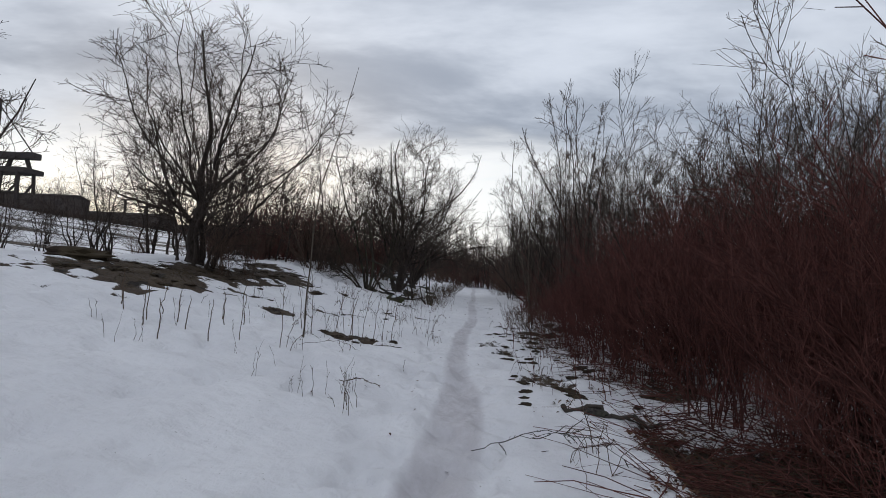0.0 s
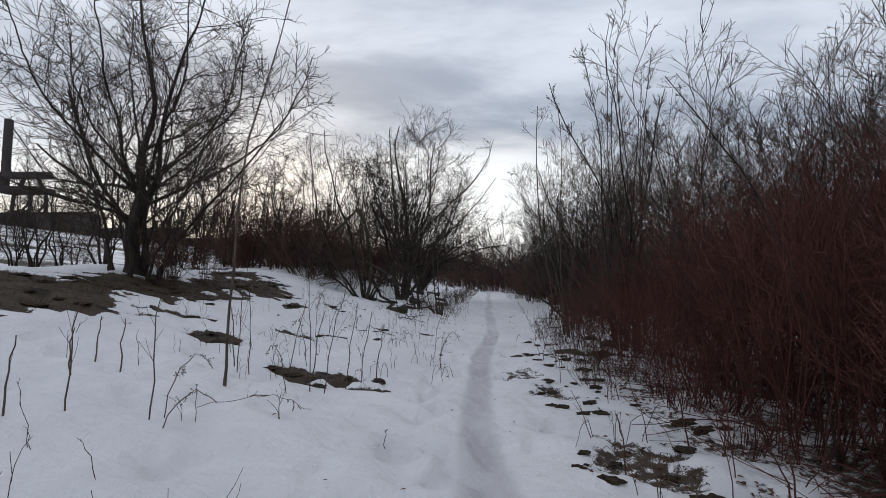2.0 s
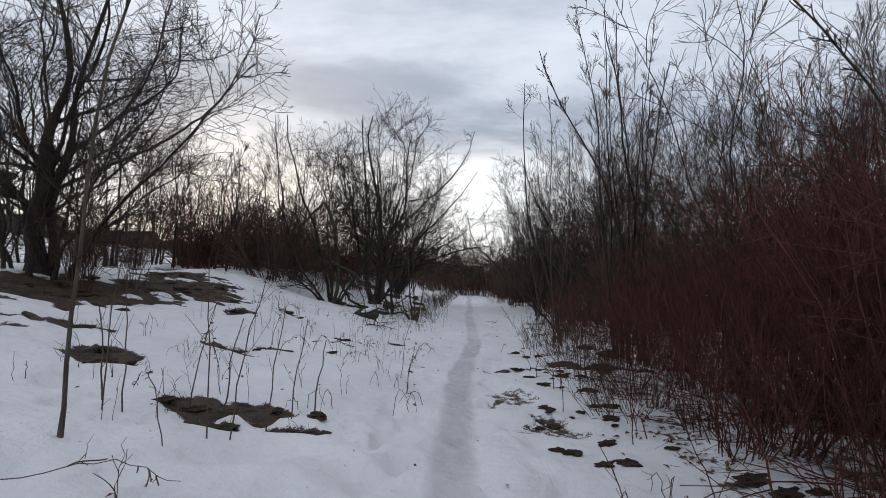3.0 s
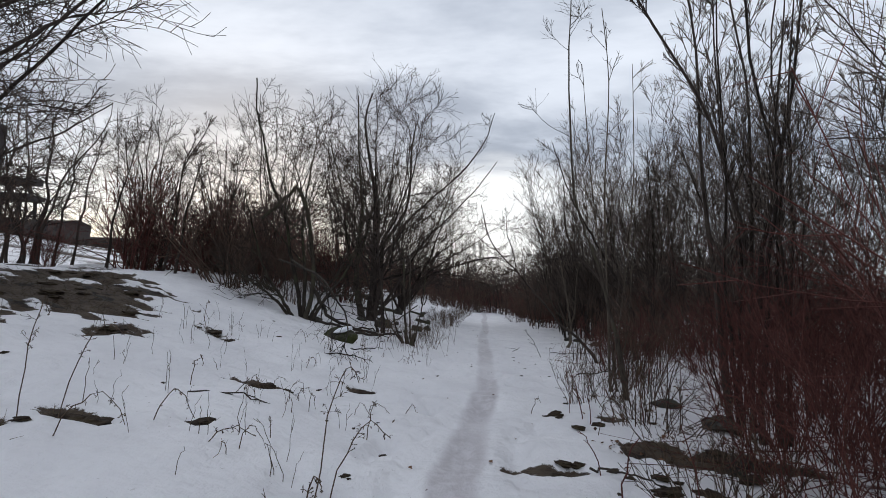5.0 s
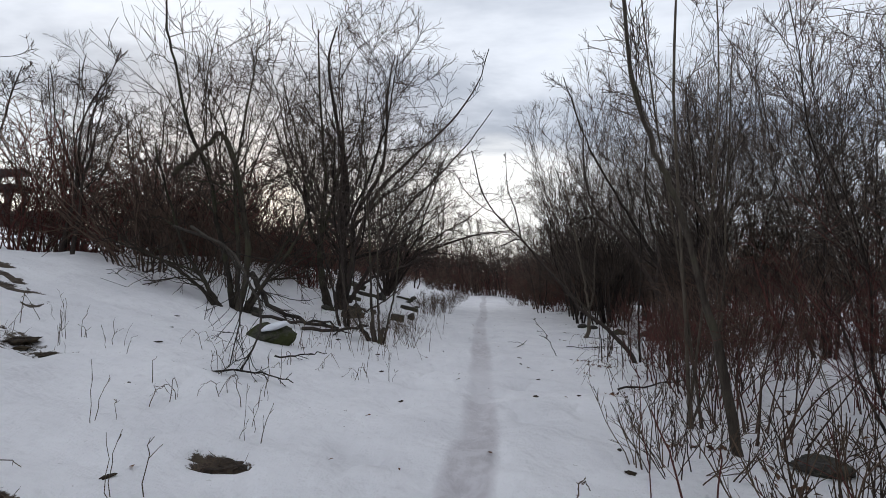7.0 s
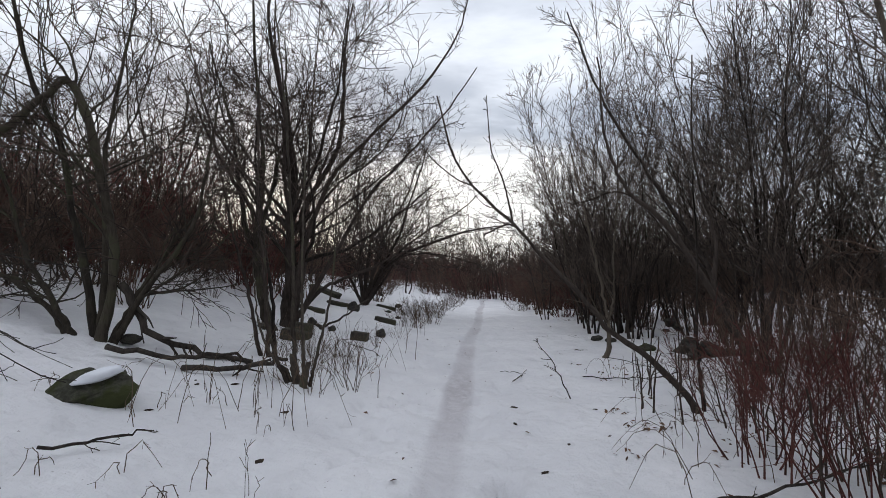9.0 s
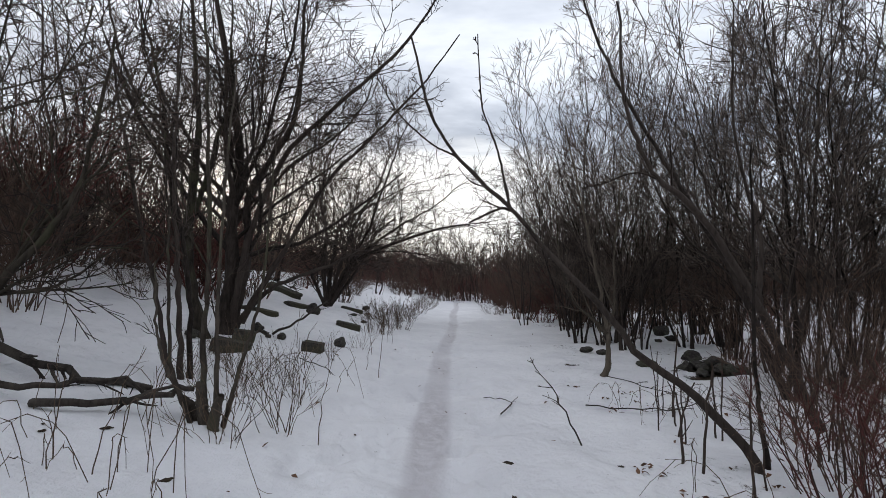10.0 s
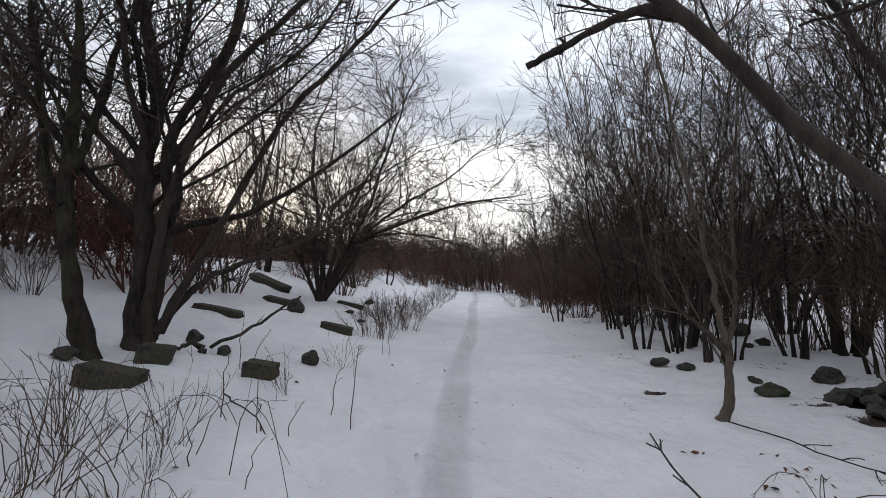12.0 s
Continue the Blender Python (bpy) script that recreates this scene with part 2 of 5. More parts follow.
DENTS = []
_r = random.Random(4)
for i in range(260):
    _y = _r.uniform(0.5, 34) if i < 150 else _r.uniform(0.5, 10)
    DENTS.append((float(path_x(_y)) + _r.gauss(-0.12, 0.40), _y, _r.uniform(0.11, 0.17), _r.uniform(0.03, 0.08)))
for i in range(110):
    DENTS.append((_r.uniform(-6, -0.3), _r.uniform(1, 9), _r.uniform(0.09, 0.24), _r.uniform(0.04, 0.10)))


for i in range(170):
    _y = _r.uniform(1.5, 26)
    DENTS.append((float(path_x(_y)) + _r.choice((-0.65, -0.42, 0.48)) + _r.gauss(0, 0.13), _y, _r.uniform(0.10, 0.16), _r.uniform(0.05, 0.11)))
for i in range(150):
    DENTS.append((_r.uniform(-5, 3.5), _r.uniform(8, 24), _r.uniform(0.09, 0.2), _r.uniform(0.02, 0.06)))


def height(x, y, detail=True):
    x, y = np.asarray(x, float), np.asarray(y, float)
    u = x - path_x(y)
    left = np.interp(-u, BANK_D, BANK_Z) * (1 + (0.14 * ramp(y, 12, 20) + 0.16 * ramp(y, 19, 26)) * ramp(-u, 4, 8))
    h = np.where(u < 0, left, -0.035 * np.minimum(u, 3))
    h = h + 0.05 * lattice(x * 0.7, y * 0.7, 1) * ramp(np.abs(u), 0.4, 2) + 0.35 * lattice(x * 0.12, y * 0.12, 2) * ramp(np.abs(u), 9, 25)
    h = h + 0.16 * np.exp(-((x + 6.3) / 1.6) ** 2 - ((y - 9.6) / 2.4) ** 2)
    if detail:
        h = h + 0.040 * lattice(x * 2.3, y * 2.3, 17) + 0.020 * lattice(x * 4.7, y * 4.7, 7) + 0.007 * lattice(x * 9, y * 9, 8)
        v = x - trail_x(y)
        h = h - 0.035 * np.exp(-(v / 0.21) ** 2) - 0.015 * np.exp(-(v / 0.6) ** 2)
        b = bare_ground(x, y)
        h = h - 0.05 * ramp(b, 0.3, 0.6) + 0.03 * ramp(b, 0.4, 0.7) * lattice(x * 6, y * 6, 12)
        for cx, cy, r, d in DENTS:
            near = (np.abs(x - cx) < 3 * r) & (np.abs(y - cy) < 3.5 * r)
            h = h - near * d * np.exp(-(((x - cx) / r * 1.4) ** 2 + ((y - cy) / r) ** 2) ** 2)
    return h


def hz(x, y):
    return float(height(x, y, False))


def grid_mesh(name, xs, ys):
    gx, gy = np.meshgrid(xs, ys)
    gz = height(gx, gy)
    nx, ny = len(xs), len(ys)
    v = np.stack([gx, gy, gz], -1).reshape(-1, 3)
    i = (np.arange(ny - 1)[:, None] * nx + np.arange(nx - 1)[None, :]).ravel()
    me = bpy.data.meshes.new(name)
    me.from_pydata(v, [], np.stack([i, i + 1, i + 1 + nx, i + nx], -1))
    me.polygons.foreach_set("use_smooth", np.ones(len(me.polygons), bool))
    u = gx - trail_x(gy)
    half = 0.16 + 0.12 * ramp(-gy, -9, -4)
    trod = ramp(-np.abs(u + 0.03 * lattice(gy * 1.7, gy * 0, 21)), -half - 0.14, -half + 0.08) * (0.80 + 0.24 * lattice(gx * 2.5, gy * 0.9, 22) + 0.08 * lattice(gx * 3, gy * 2.3, 23))
    for key, a in (("bare", bare_ground(gx, gy)), ("trod", trod)):
        me.attributes.new(key, "FLOAT", "POINT").data.foreach_set("value", a.ravel().astype(np.float32))
    return me


def spread(parts):
    out = []
    for a, b, s in parts:
        out.append(np.arange(a, b, s))
    return np.concatenate(out)


def far(a, b, first):
    """Steps from a outwards to b that widen by a quarter each."""
    out, s = [], first
    while a < b:
        out.append(a)
        a, s = a + s, s * 1.25
    return np.array(out + [b])


xs = np.concatenate([-far(9.0, 1500, 0.3)[::-1], spread(((-8.9, -4.5, 0.14), (-4.5, 5.0, 0.07), (5.0, 8.9, 0.15))), far(9.0, 1500, 0.3)])
ys = np.concatenate([-far(0.6, 1500, 0.3)[::-1], spread(((-0.5, 27.0, 0.07), (27.0, 40.0, 0.18))), far(40.0, 1500, 0.3)])
ground = new("ground", grid_mesh("ground", xs, ys))
ground.data.materials.append(SNOW)
tagged(ground, "trampled old snow with a grey icy footpath and thawed patches", "snowy ground", kind="structure")


# ---- builders ----
def empty(name, place, label, category, group="", kind=""):
    ob = new(name)
    ob.location = place
    return tagged(ob, label, category, group, kind)


def link_mesh(name, me, mat, parent=None, label=""):
    me.materials.append(mat)
    ob = new(name, me)
    if parent is not None:
        ob.parent = parent
    return tagged(ob, label) if label else ob


def part(name, bm, mat, parent, label=""):
    me = bpy.data.meshes.new(name)
    bm.to_mesh(me)
    bm.free()
    return link_mesh(name, me, mat, parent, label)


def unit(v):
    return v / np.maximum(np.linalg.norm(v, axis=-1, keepdims=True), 1e-9)


def grow(rng, start, heading, length, n, wob, trop, sag=0.0):
    """Wandering shoots: start and heading (B, 3), length (B,) -> points (B, n, 3)."""
    pts, d = [start], unit(heading)
    step = (length / (n - 1))[:, None]
    for i in range(n - 1):
        d = d + wob * rng.normal(size=d.shape)
        d[:, 2] += trop - sag * i / n
        d = unit(d)
        pts.append(pts[-1] + d * step)
    return np.stack(pts, 1)


def shoots(rng, P, R, k, t0, t1, angle, length, n, wob, trop, thin=0.55, rmin=0.0025, fade=0.75, dome=None):
    """k side shoots on every branch of P (B, n, 3) with radii R (B, n); dome (x, y, z, across, up) rounds the crown off."""
    B, m, _ = P.shape
    t = rng.uniform(t0, t1, (B, k))
    f = t * (m - 1)
    i = np.minimum(f.astype(int), m - 2)
    w = (f - i)[..., None]
    b = np.arange(B)[:, None]
    at = P[b, i] * (1 - w) + P[b, i + 1] * w
    tan = unit(P[b, i + 1] - P[b, i])
    side = rng.normal(size=tan.shape)
    side = unit(side - tan * (side * tan).sum(-1, keepdims=True))
    a = radians(1) * rng.normal(angle, angle * 0.25, (B, k))[..., None]
    head = tan * np.cos(a) + side * np.sin(a)
    span = np.linalg.norm(P[:, -1] - P[:, 0], axis=1)[:, None]
    L = length * span * (1.15 - fade * t) * rng.uniform(0.55, 1.25, (B, k))
    if dome:
        tip = (at + head * L[..., None] - np.array(dome[:3])) / np.array((dome[3], dome[3], dome[4]))
        L = np.maximum(L / np.maximum(np.linalg.norm(tip, axis=-1) * rng.uniform(0.88, 1.15, (B, k)), 1.0) ** 1.6, 0.12)
    r0 = np.maximum((R[b, i] * (1 - w[..., 0]) + R[b, i + 1] * w[..., 0]) * thin * rng.uniform(0.7, 1.1, (B, k)), rmin)
    Q = grow(rng, at.reshape(-1, 3), head.reshape(-1, 3), L.ravel(), n, wob, trop)
    S = np.maximum(r0.reshape(-1, 1) * np.linspace(1, 0.3, n)[None, :], rmin * 0.75)
    return Q, S


def tubes(name, groups, rough=0.0):
    """One mesh of tapered tubes. groups: (points (B, n, 3), radii (B, n), sides)."""
    V, F, base = [], [], 0
    bumps = np.random.default_rng(3)
    for P, R, sides in groups:
        B, n, _ = P.shape
        tan = np.empty_like(P)
        tan[:, 1:-1], tan[:, 0], tan[:, -1] = P[:, 2:] - P[:, :-2], P[:, 1] - P[:, 0], P[:, -1] - P[:, -2]
        tan = unit(tan)
        ref = np.where(np.abs(tan[:, :1, 2:3]) > 0.8, np.array([1.0, 0.1, 0]), np.array([0.1, 0, 1.0]))
        u = unit(np.cross(tan, np.broadcast_to(ref, tan.shape)))
        v = np.cross(tan, u)
        ang = np.arange(sides) * 2 * np.pi / sides
        uneven = 1 + rough * bumps.normal(size=(B, n, sides)) if rough else np.ones((B, n, sides))
        ring = P[:, :, None] + (R[:, :, None] * uneven)[..., None] * (u[:, :, None] * np.cos(ang)[None, None, :, None] + v[:, :, None] * np.sin(ang)[None, None, :, None])
        V.append(ring.reshape(-1, 3))
        j = np.arange(sides)
        a = (np.arange(B)[:, None, None] * n + np.arange(n - 1)[None, :, None]) * sides
        q = np.stack([a + j, a + (j + 1) % sides, a + sides + (j + 1) % sides, a + sides + j], -1)
        F.append(q.reshape(-1, 4) + base)
        base += B * n * sides
    me = bpy.data.meshes.new(name)
    me.from_pydata(np.concatenate(V), [], np.concatenate(F))
    me.polygons.foreach_set("use_smooth", np.ones(len(me.polygons), bool))
    return me


def curve_points(way, n, rng=None, wob=0.0):
    """A smooth line of n points through the given way points."""
    w = np.array(way, float)
    w = np.concatenate([[2 * w[0] - w[1]], w, [2 * w[-1] - w[-2]]])
    t = np.linspace(0, len(way) - 1 - 1e-6, n)
    i, f = t.astype(int), (t % 1)[:, None]
    a, b, c, d = w[i], w[i + 1], w[i + 2], w[i + 3]
    p = 0.5 * (2 * b + (c - a) * f + (2 * a - 5 * b + 4 * c - d) * f ** 2 + (3 * b - a - 3 * c + d) * f ** 3)
    if rng is not None:
        p[1:] += wob * rng.normal(size=p[1:].shape)
    return p


def stem_set(rng, count, spread_r, lean, length, n, wob, trop, r0, taper=0.25):
    """count stems from one stool, fanned by lean degrees."""
    az = rng.uniform(0, 2 * np.pi, count)
    rad = spread_r * np.sqrt(rng.uniform(0, 1, count))
    start = np.stack([rad * np.cos(az), rad * np.sin(az), np.full(count, -0.06)], 1)
    a = np.radians(np.minimum(np.abs(rng.normal(0, lean, count)), lean * 1.45))
    az = az + rng.normal(0, 0.5, count)
    head = np.stack([np.sin(a) * np.cos(az), np.sin(a) * np.sin(az), np.cos(a)], 1)
    L = length * rng.uniform(0.65, 1.1, count)
    P = grow(rng, start, head, L, n, wob, trop)
    R = (r0 * (0.6 + 0.5 * L / length))[:, None] * (1 - (1 - taper) * np.linspace(0, 1, n))[None, :] ** 0.9
    R[:, 0] *= 1.25
    return P, R


def shrub(seed, place, label, low=0.2, tn=4, tall=2.3, stems=34, spread_r=0.35, lean=17, r0=0.010, twigs=6, fine=3, twig_mat=None, angle=26, name="shrub",
          category="shrub", group="", stem_mat=None, thick=1.0, fn=2, fine_len=0.72, wob=0.13):
    rng = np.random.default_rng(seed)
    root = empty(name, place, label, category, group)
    P, R = stem_set(rng, stems, spread_r, lean, tall, 7, wob, 0.035, r0)
    tagged(link_mesh("stemwork", tubes("stemwork", [(P, R, 3 if thick > 1 else 4)]), stem_mat or twig_mat or TWIG_RED, root), kind="stuff")
    Q, S = shoots(rng, P, R, twigs, low, 0.97, angle, 0.42, tn, 0.12, 0.08, rmin=0.003 * thick)
    U, W = shoots(rng, Q, S, fine, 0.1, 1.0, angle * 1.15, fine_len, fn, 0.2, 0.08, rmin=0.0024 * thick)
    tagged(link_mesh("crown", tubes("crown", [(Q, S, 3), (U, W, 3)]), twig_mat or TWIG_RED, root), kind="stuff")
    return root


def tree(seed, place, label, stems, name="bare_tree", category="tree", group="", mat=None, twig_mat=None, limbs=9, twigs=7, fine=4, angle=38,
         limb_len=0.42, twig_len=0.72, trop=0.06, t0=0.25, sides=7, wob=0.10, thick=1.0, fn=3, bend=0.13, fade=0.75,
         dome=None, wander=0.0, bare=()):
    """stems: (way points from the foot, foot radius, top radius); bare: stems that carry few and short side branches."""
    rng = np.random.default_rng(seed)
    root = empty(name, place, label, category, group)
    P, R = [], []
    for way, r0, r1 in [*stems, *bare]:
        n = 30 if sides > 6 else 14
        span = math.dist(way[0], way[-1])
        p = curve_points(way, n, rng, min(0.009, 0.003 * span, 0.2 * r0))
        f = np.linspace(0, 1, n)[:, None]
        p += wander * span * np.minimum(f * 3, 1) * sum(rng.normal(0, 1 / k, 3) * np.sin(f * 3.14 * 2 * k + rng.uniform(0, 6.3, 3)) for k in (1, 2, 3.3)) * np.array((1, 1, 0.3))
        r = r0 + (r1 - r0) * np.linspace(0, 1, n) ** 0.8
        r[0] *= 1.35
        r = r * (1 + 0.06 * rng.normal(size=n))
        P.append(p)
        R.append(r)
        link_mesh("trunk", tubes("trunk", [(p[None], r[None], sides)], 0.07 if sides > 6 else 0.0), mat or BARK, root)
    P, R = np.stack(P), np.stack(R)
    m = len(stems)
    A, Ar = shoots(rng, P[:m], R[:m], limbs, t0, 0.97, angle, limb_len, 7, wob, trop, thin=0.45, rmin=0.005 * thick, fade=fade, dome=dome)
    if bare:
        B, Br = shoots(rng, P[m:], R[m:], max(5, limbs // 2), 0.35, 0.98, angle * 0.9, 0.16, 7, wob, trop + 0.06, thin=0.4, rmin=0.005 * thick, fade=0.3)
        A, Ar = np.concatenate([A, B]), np.concatenate([Ar, Br])
    tagged(link_mesh("branchwork", tubes("branchwork", [(A, Ar, 4)]), mat or BARK, root), kind="stuff")
    Q, S = shoots(rng, A, Ar, twigs, 0.2, 1.0, angle * 1.05, twig_len, 5 if fade < 0.7 else 4, bend, 0.5 * trop + 0.03, rmin=0.0036 * thick, dome=dome)
    U, W = shoots(rng, Q, S, fine, 0.15, 1.0, angle * 0.9, 0.72, fn, bend, 0.4 * trop + 0.02, rmin=0.0028 * thick, dome=dome)
    tagged(link_mesh("crown", tubes("crown", [(Q, S, 3), (U, W, 3)]), twig_mat or TWIG, root), kind="stuff")
    return root


def fan(rng, count, foot, tall, lean, r0, toward=None, pull=0.0):
    """Way points of stems that fan out of one foot."""
    out = []
    for i in range(count):
        az = 2 * math.pi * (i + rng.uniform(0, 0.7)) / count
        a = radians(lean) * rng.uniform(0.25, 1.15)
        L = tall * rng.uniform(0.72, 1.05)
        dx, dy = math.sin(a) * math.cos(az), math.sin(a) * math.sin(az)
        if toward:
            dx, dy = dx + toward[0] * pull, dy + toward[1] * pull
        b = (foot * math.cos(az), foot * math.sin(az))
        bow = rng.uniform(0.3, 0.5)
        out.append((((b[0], b[1], -0.1), (b[0] + dx * L * bow * 0.75, b[1] + dy * L * bow * 0.75, L * bow * math.cos(a)),
                     (b[0] + dx * L * 0.95, b[1] + dy * L * 0.95, L * math.cos(a) * 0.98)), r0 * rng.uniform(0.7, 1.1), r0 * 0.16))
    return out


def leaders(rng, count, foot, fork, reach, top, r0, tilt=(0, 0), low=0.55):
    """Way points of boughs that rise from a fork and spread into a rounded crown."""
    out = []
    for i in range(count):
        az = 2.4 * i + rng.uniform(-0.35, 0.35)
        k = math.sqrt((i + 0.5) / count)
        x, y = reach * k * math.cos(az) + tilt[0], reach * k * math.sin(az) + tilt[1]
        z = fork + (top - fork) * (low + (1 - low) * math.sqrt(max(0.0, 1 - k * k))) * rng.uniform(0.9, 1.0)
        f = fork * rng.uniform(0.8, 1.15)
        out.append((((foot[0], foot[1], f), (foot[0] + x * 0.36, foot[1] + y * 0.36, f + (z - f) * 0.26), (foot[0] + x * 0.76, foot[1] + y * 0.76, f + (z - f) * 0.60),
                     (foot[0] + x * 0.92, foot[1] + y * 0.92, z)), r0 * rng.uniform(0.75, 1.1), r0 * 0.18))
    return out


def put_copies(root, places, rng, lo=0.85, hi=1.15, tilt=4):
    for x, y in places:
        s = rng.uniform(lo, hi)
        m = Matrix.LocRotScale((x, y, hz(x, y) - 0.03), Euler((radians(rng.gauss(0, tilt)), radians(rng.gauss(0, tilt)), rng.uniform(0, 6.28))),
                               (s, s, s * rng.uniform(0.9, 1.1)))
        copy_thing(root, m)


def settle(root, x, y, turn=0.0):
    root.matrix_basis = pose(x, y, hz(x, y) - 0.02, 0, 0, turn)
    return root


# ---- thicket along the path ----
rnd = random.Random(11)
PLANTED = set()


def scatter(count, u0, u1, y0, y1, gap, keep=None):
    """Random places in a strip beside the path, u metres to its right."""
    out = []
    for i in range(count * 30):
        y, u = rnd.uniform(y0, y1), rnd.uniform(u0, u1)
        x = float(path_x(y)) + u
        if keep is not None and not keep(x, y):
            continue
        if all((x - a) ** 2 + (y - b) ** 2 > gap * gap for a, b in out):
            out.append((x, y))
            if len(out) >= count:
                break
    return out


def plant(kinds, places, lo=0.85, hi=1.15):
    for x, y in places:
        k = rnd.randrange(len(kinds))
        if id(kinds[k]) not in PLANTED:
            PLANTED.add(id(kinds[k]))
            settle(kinds[k], x, y, rnd.uniform(0, 360))
        else:
            put_copies(kinds[k], [(x, y)], rnd, lo, hi)


red = [shrub(20 + i, (0, 0, 0), "leafless red-brown willow shrub with many thin stems", tall=2.2 + 0.2 * i, stems=34, lean=14 + 2 * i, twigs=8, fine=4, fine_len=0.55, r0=0.0072, angle=35,
             wob=0.16, low=0.36, name="willow_shrub", group="red-brown thicket beside the path") for i in range(4)]
brown = [shrub(40 + i, (0, 0, 0), "leafless dark brown shrub with dense twigs", tall=2.1 + 0.3 * i, stems=26, lean=22, twig_mat=TWIG_BROWN, twigs=9, fine=4, fn=2, low=0.3, r0=0.009,
               name="brown_shrub", group="dark brown bushes") for i in range(3)]
clear = [shrub(46 + i, (0, 0, 0), "leafless brown shrub on bare feet in the snow", tall=1.35 + 0.25 * i, stems=24, lean=24, r0=0.007, twig_mat=(TWIG_RED, TWIG_BROWN)[i], twigs=8, fine=4, fn=3, low=0.32,
               angle=38, name="open_shrub", group="shrubs in the snow right of the path") for i in range(2)]
bush = [shrub(50 + i, (0, 0, 0), "dense leafless brown bush beyond the path", tall=2.2 + 0.3 * i, stems=24, lean=24, twig_mat=(TWIG_BROWN, TWIG_RED, TWIG_BROWN)[i], twigs=5,
              fine=3, r0=0.012, thick=2.2, angle=40, tn=3, low=0.15, wob=0.17, name="bush", group="bushes in the distance") for i in range(3)]
plant(red, scatter(18, 2.85, 3.9, 2.6, 11.6, 0.72), 0.75, 1.0)
plant(red, scatter(22, 3.9, 6.2, 2.4, 11.5, 0.8), 1.05, 1.35)
plant(red, scatter(10, 5.4, 8.5, 0.2, 14.0, 1.2), 1.2, 1.5)
plant(red, [(3.9, 13.2), (4.6, 14.6), (5.2, 16.2), (5.6, 18.0)], 0.6, 0.8)
plant(red, [(4.3, 12.6), (4.9, 13.5), (5.3, 12.3), (5.7, 14.8)], 0.7, 0.95)
plant(red, scatter(6, 2.0, 2.6, 7.2, 12.2, 0.6), 0.45, 0.65)
plant(clear, [(3.4, 15.4), (3.7, 16.6), (4.3, 17.5), (4.1, 18.6), (4.9, 19.5), (3.6, 17.6), (6.6, 20.4)], 0.7, 0.95)
plant(brown, scatter(12, 5.2, 9.5, 21.5, 33.0, 1.4, lambda x, y: not (x < 6.9 and 22.3 < y < 25.6)), 0.85, 1.25)
plant(brown, [(6.4, 17.3), (5.9, 15.2)], 0.5, 0.65)
plant(bush, scatter(34, 2.8, 7.5, 31.0, 54.0, 1.0), 0.9, 1.6)
plant(bush, scatter(16, 8.5, 15.0, 12.0, 50.0, 1.8), 0.9, 1.25)
plant(bush, [(x, 57 + 2.2 * math.sin(x * 1.7)) for x in (-6, -4.7, -3.4, -2.0, -0.7, 0.6, 1.8, 3.0, 4.2, 5.4, 6.8, 8.2, 9.6, 11)], 1.4, 1.9)
plant(bush, [(x, 66 + 3 * math.sin(x * 2.3)) for x in (-9, -7.2, -5.5, -3.6, -1.8, 0.2, 1.9, 3.4, 5.2, 7.0, 9.1, 11.2)], 1.9, 2.5)

# ---- slender trees on the right ----
slim, slim_far = [], []
for i in range(5):
    rg = np.random.default_rng(60 + i)
    slim.append(tree(70 + i, (0, 0, 0), "slender leafless grey tree with several upright stems", fan(rg, 4 + i % 3, 0.1, 5.8 + 0.4 * i, 17, 0.024),
                     name="slender_tree", group="young trees behind the thicket", limbs=14, twigs=6, fine=3, angle=37, limb_len=0.24, trop=0.06, fade=0.5,
                     t0=0.2, sides=4, twig_mat=TWIG_GREY, fn=2, thick=1.35, wob=0.16, wander=0.016))
for i in range(3):
    rg = np.random.default_rng(90 + i)
    slim_far.append(tree(95 + i, (0, 0, 0), "leafless tree in the wood beyond", fan(rg, 5 + i, 0.25, 6.2 + 0.6 * i, 17, 0.045), name="wood_tree",
                         group="wood beyond the path", limbs=8, twigs=5, fine=2, angle=36, limb_len=0.30, trop=0.08, sides=3, thick=2.6, twig_mat=TWIG_GREY, fn=2, t0=0.15))
plant(slim, scatter(9, 5.0, 8.5, 5.5, 14.0, 1.4), 0.6, 0.85)
plant(slim, [(4.6, 11.3), (5.2, 12.4), (4.5, 15.2), (5.3, 14.6)], 0.62, 0.8)
dense = [tree(140 + i, (0, 0, 0), "leafless grey-brown tree with a dense fine crown", fan(np.random.default_rng(30 + i), 9, 0.25, 4.7, 16, 0.02), name="slender_tree", group="young trees behind the thicket",
              limbs=15, twigs=7, fine=4, angle=36, limb_len=0.22, trop=0.07, fade=0.5, t0=0.3, sides=4, twig_mat=TWIG_GREY, fn=2, thick=0.9, wob=0.15, wander=0.012) for i in range(2)]
plant(dense, [(7.3, 7.4), (6.3, 8.3), (7.4, 9.4), (8.3, 8.4), (5.8, 10.2)], 0.9, 1.1)
plant(dense, [(5.9, 12.3), (6.5, 11.3)], 1.0, 1.15)
plant(dense, [(8.6, 10.4), (9.6, 10.6)], 1.4, 1.6)
settle(tree(146, (0, 0, 0), "single thin sapling rising above the thicket", [(((0, 0, -0.1), (0.05, 0, 2.0), (0.0, 0, 4.2), (0.2, 0, 6.5)), 0.022, 0.006), (((0.02, 0, 3.6), (-0.3, 0, 4.3), (-0.45, 0, 5.3)), 0.012, 0.005),
                          (((0.02, 0, 4.6), (0.35, 0, 5.1), (0.6, 0, 5.7)), 0.012, 0.005)], name="sapling", category="sapling", limbs=7, twigs=3, fine=1, limb_len=0.14, angle=36, t0=0.45, sides=5, thick=1.3), 6.15, 9.0)
